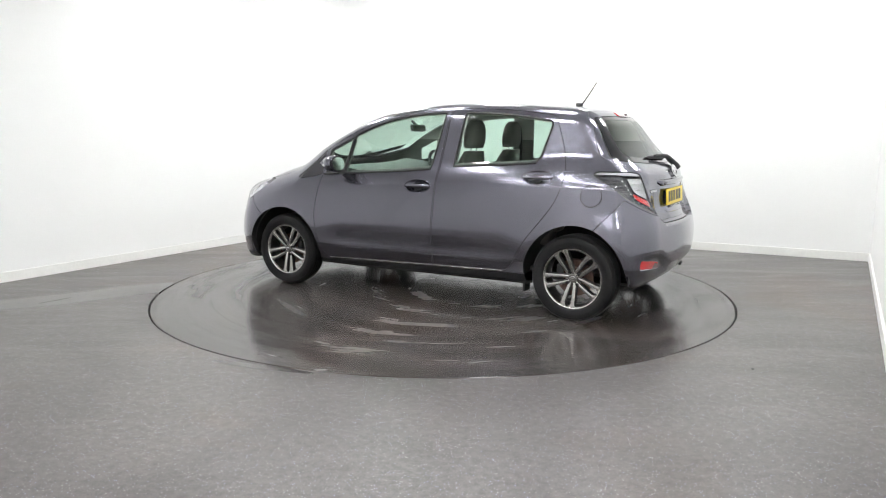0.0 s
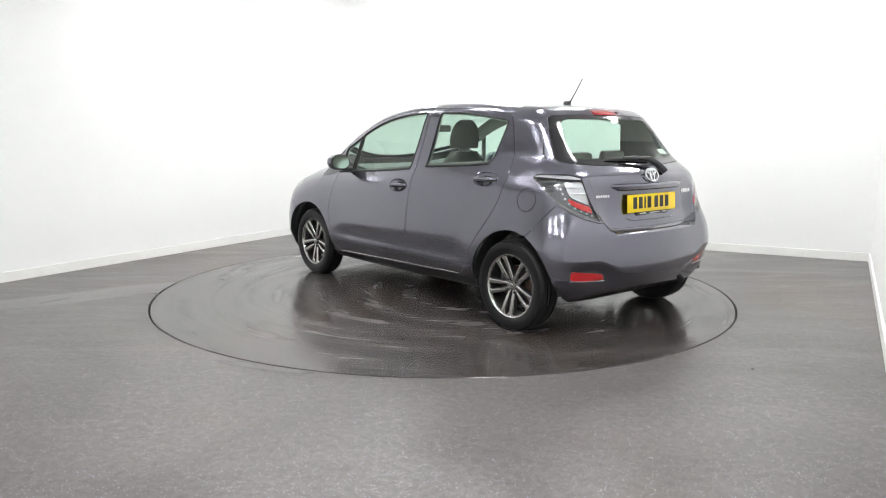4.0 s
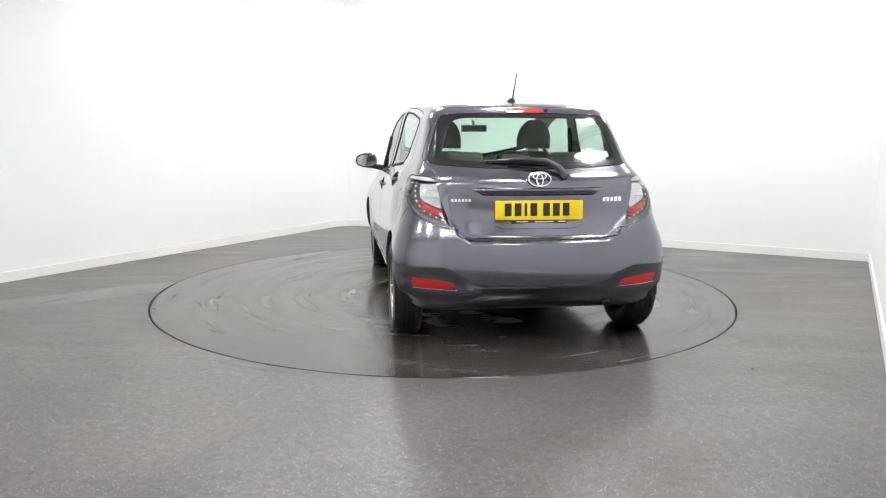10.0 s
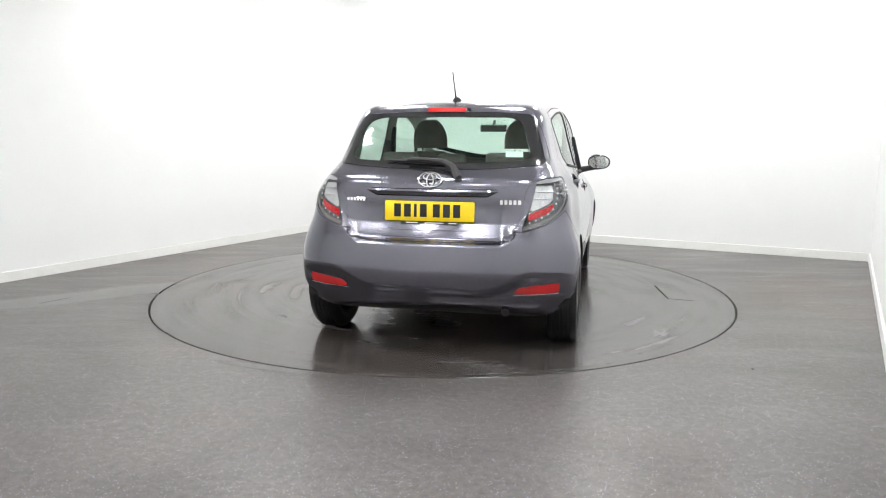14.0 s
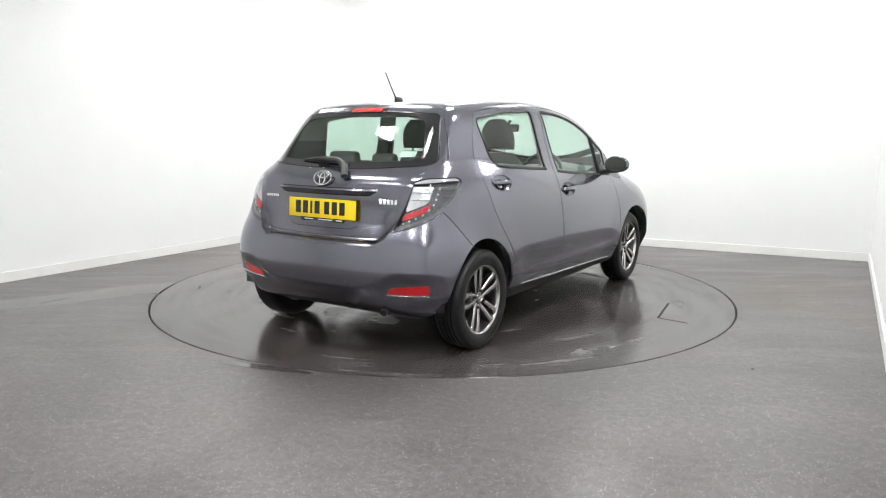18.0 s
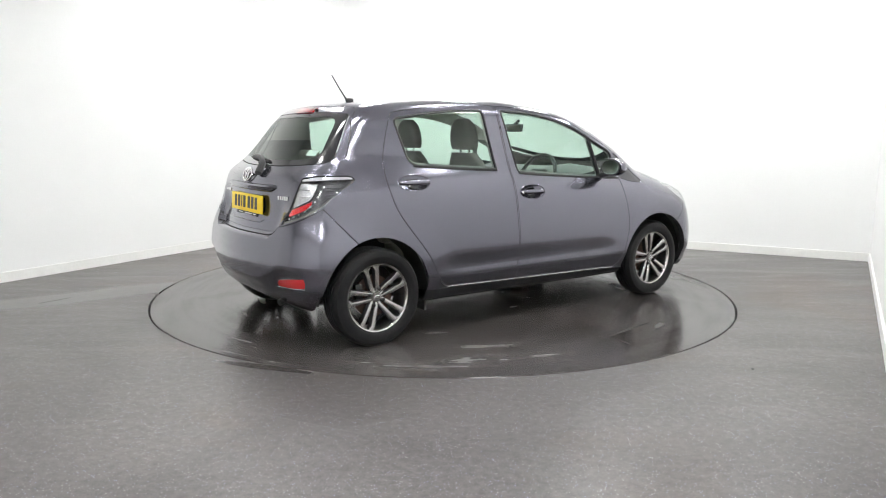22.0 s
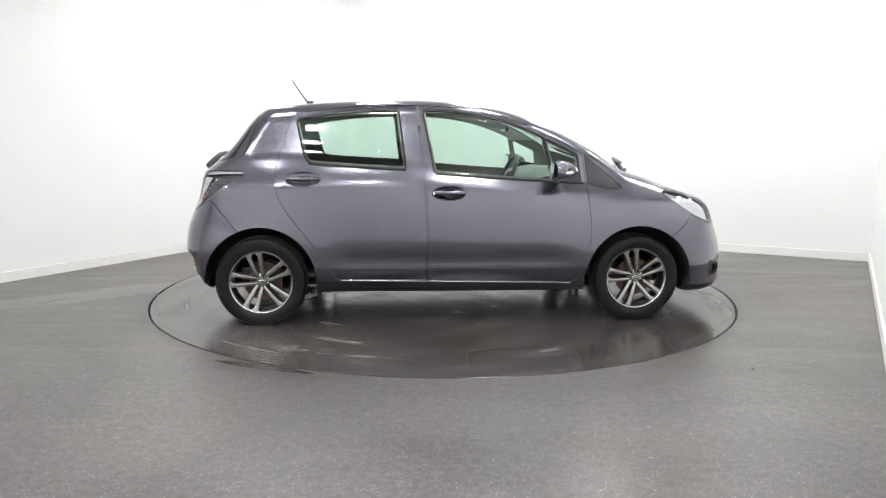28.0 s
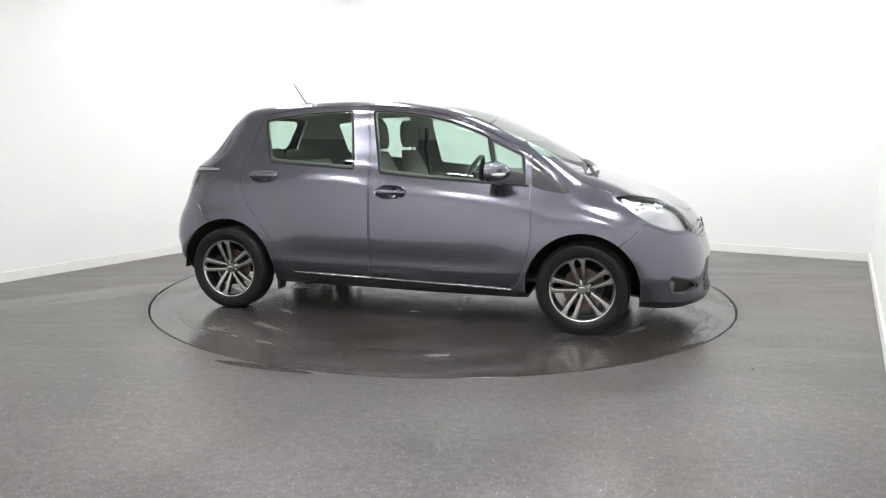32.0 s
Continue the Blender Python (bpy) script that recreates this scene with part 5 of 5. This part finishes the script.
def front_seat(y):
    s = new("front_seat")
    s.parent = car
    tagged(s, "charcoal cloth front seat with a headrest")
    bm = bmesh.new()
    soft_box(bm, 0.50, 0.50, 0.16, pose(0.03, y, 0.56, 0, -6, 0), 0.05)
    part("cushion", bm, CLOTH, s)
    bm = bmesh.new()
    rows = []
    for k in range(12):
        t = k / 11
        w = 0.24 - 0.02 * t - 0.10 * max(0, (t - 0.6) / 0.4) ** 2
        d = 0.075 - 0.03 * t
        z = 0.58 + 0.54 * t
        x = -0.10 - 0.17 * t
        rows.append([bm.verts.new((x + d * math.copysign(abs(math.sin(a)) ** 0.7, math.sin(a)), y + w * math.copysign(abs(math.cos(a)) ** 0.6, math.cos(a)), z)) for a in np.linspace(0, 2 * math.pi, 24, endpoint=False)])
    for a, b in zip(rows, rows[1:]):
        for i in range(24):
            bm.faces.new((a[i], a[(i + 1) % 24], b[(i + 1) % 24], b[i]))
    bm.faces.new(rows[0][::-1])
    bm.faces.new(rows[-1])
    part("backrest", bm, CLOTH, s, sharp=80)
    bm = bmesh.new()
    rows = []
    for k in range(10):
        t = k / 9
        w = 0.132 * math.sqrt(1 - 0.88 * max(0, (t - 0.25) / 0.75) ** 2)
        d = 0.058 * (1 - 0.45 * abs(2 * t - 1) ** 4)
        rows.append([bm.verts.new((-0.265 - 0.02 * t + d * math.copysign(abs(math.sin(a)) ** 0.8, math.sin(a)), y + w * math.copysign(abs(math.cos(a)) ** 0.7, math.cos(a)), 1.142 + 0.215 * t)) for a in np.linspace(0, 2 * math.pi, 20, endpoint=False)])
    for a, b in zip(rows, rows[1:]):
        for i in range(20):
            bm.faces.new((a[i], a[(i + 1) % 20], b[(i + 1) % 20], b[i]))
    bm.faces.new(rows[0][::-1])
    bm.faces.new(rows[-1])
    part("headrest", bm, CLOTH, s, "padded headrest", sharp=80)
    for dy in (-0.05, 0.05):
        bm = bmesh.new()
        tube(bm, [(-0.262, y + dy, 1.05), (-0.265, y + dy, 1.2)], 0.007, 8)
        part("headrest_post", bm, CHROME, s, "chrome headrest post")


front_seat(0.35)
front_seat(-0.35)
bench = new("rear_bench")
bench.parent = car
tagged(bench, "charcoal cloth rear bench seat")
bm = bmesh.new()
soft_box(bm, 0.48, 1.22, 0.16, pose(-0.78, 0, 0.56, 0, -6, 0), 0.05)
part("cushion", bm, CLOTH, bench)
bm = bmesh.new()
soft_box(bm, 0.12, 1.2, 0.48, pose(-1.07, 0, 0.80, 0, -14, 0), 0.045)
part("backrest", bm, CLOTH, bench)
for y, w, h in ((0.34, 0.24, 0.10), (-0.34, 0.24, 0.10), (0.0, 0.19, 0.08)):
    bm = bmesh.new()
    soft_box(bm, 0.07, w, h, pose(-1.13, y, 1.085, 0, -10, 0), 0.03)
    part("headrest", bm, CLOTH, bench, "low padded rear headrest")
bm = bmesh.new()
soft_box(bm, 0.34, 1.16, 0.02, pose(-1.33, 0, 0.985, 0, 4, 0), 0.008)
part("parcel_shelf", bm, LINING, car, "dark parcel shelf")
bm = bmesh.new()
rows = []
for k in range(13):
    y = -0.66 + 1.32 * k / 12
    b = 0.05 * math.exp(-((y + 0.35) / 0.16) ** 2)
    rows.append([bm.verts.new(v) for v in ((1.12, y, 0.93), (0.98, y, 0.985), (0.80, y, 0.995 + b * 0.6), (0.62, y, 0.96 + b), (0.57, y, 0.88 + b * 0.5), (0.62, y, 0.66), (0.8, y, 0.5))])
for a, b in zip(rows, rows[1:]):
    for i in range(6):
        bm.faces.new((a[i], a[i + 1], b[i + 1], b[i]))
part("dashboard", bm, DASH, car, "dark grey dashboard", sharp=60)
bm = bmesh.new()
sw = Matrix.Translation((0.42, -0.36, 0.93)) @ pose(0, 0, 0, 0, -65, 0)
tube(bm, [sw @ Vector((0.182 * math.cos(a), 0.182 * math.sin(a), 0)) for a in np.linspace(0, 2 * math.pi, 41)], 0.0155, 10)
wheel_rim = part("steering_wheel", bm, TRIM, car, "black steering wheel")
bm = bmesh.new()
soft_box(bm, 0.14, 0.16, 0.05, sw @ pose(0.0, 0, -0.01), 0.02)
for a in (90, 270, 180):
    c, s2 = math.cos(radians(a)), math.sin(radians(a))
    tube(bm, [sw @ Vector((0.05 * c, 0.05 * s2, -0.01)), sw @ Vector((0.18 * c, 0.18 * s2, 0))], 0.015, 8)
part("wheel_boss", bm, TRIM, wheel_rim, "black airbag boss and spokes")
bm = bmesh.new()
soft_box(bm, 0.025, 0.225, 0.06, pose(0.47, -0.02, 1.30, 0, 8, 0), 0.012)
mir = part("cabin_mirror", bm, TRIM, car, "black interior mirror")
bm = bmesh.new()
box(bm, 0.004, 0.205, 0.046, pose(0.457, -0.02, 1.298, 0, 8, 0))
part("mirror_glass", bm, CHROME, mir, "mirror glass")
bm = bmesh.new()
tube(bm, [(0.485, -0.02, 1.325), (0.53, -0.02, 1.36)], 0.012, 8)
part("mirror_stem", bm, TRIM, mir, "black stem")
bm = bmesh.new()
box(bm, 2.5, 1.3, 0.03, pose(-0.15, 0, 0.30), 0.01)
part("cabin_floor", bm, LINING, car, "dark carpeted cabin floor")
for s in (1, -1):
    bm = bmesh.new()
    tube(bm, [(-0.215, s * 0.655, 1.30), (-0.225, s * 0.66, 1.12), (-0.20, s * 0.69, 0.95), (-0.2, s * 0.7, 0.5)], 0.02, 6)
    part("seat_belt", bm, TRIM, car, "black seat belt webbing")

# ---------------------------------------------------------------- marks on the turntable and the floor
def strip(bm, a, b, w, h=0.0012, z=0.0):
    a, b = Vector((*a, z)), Vector((*b, z))
    d = b - a
    box(bm, d.length, w, h, Matrix.Translation((a + b) / 2) @ pose(0, 0, 0, 0, 0, math.degrees(math.atan2(d.y, d.x))))


bm = bmesh.new()
strip(bm, (0.4865, -1.716), (0.0015, -1.787), 0.016)
part("slot", bm, BLACK, turntable, "dark lifting slot cut in the vinyl")
bm = bmesh.new()
strip(bm, (0.0015, -1.787), (-0.0287, -1.998), 0.010)
part("slot", bm, BLACK, turntable, "dark lifting slot cut in the vinyl")
bm = bmesh.new()
strip(bm, (-2.99, -0.626), (-2.856, -0.436), 0.006)
tagged(part("floor_cut", bm, BLACK, None), "short dark cut in the vinyl floor", "floor mark", kind="structure")
SEAM = material("pale_weld_seam", (0.12, 0.116, 0.113), 0.4)
for a, b in (((-2.001, -2.568), (-1.841, -2.689)), ((-1.003, -2.666), (-0.315, -2.978)), ((1.734, -1.871), (2.257, -2.142))):
    bm = bmesh.new()
    strip(bm, a, b, 0.004, 0.0008)
    tagged(part("weld_seam", bm, SEAM, None), "thin welded seam in the vinyl floor", "floor seam", kind="structure")
bm = bmesh.new()
bmesh.ops.create_icosphere(bm, subdivisions=1, radius=0.008, matrix=Matrix.Translation((1.679, -2.093, 0.003)) @ Matrix.Diagonal((1.3, 0.9, 0.5, 1)))
tagged(part("floor_chip", bm, TRIM, None), "tiny dark crumb lying on the vinyl floor", "debris")


# ---------------------------------------------------------------- what moves
CAR_OFF = (-0.0277, -0.3129)


def motions():
    times = [0, 4, 8, 12, 16, 20, 24, 28, 32]
    turns = [150.63, 129.55, 108.63, 87.77, 66.94, 46.12, 25.33, 4.63, -15.89]
    walk(turntable, [(t, pose(0, 0, 0, 0, 0, a)) for t, a in zip(times, turns)])
    walk(car, [(t, pose(0, 0, 0, 0, 0, a) @ pose(*CAR_OFF, 0.002)) for t, a in zip(times, turns)])


motions()
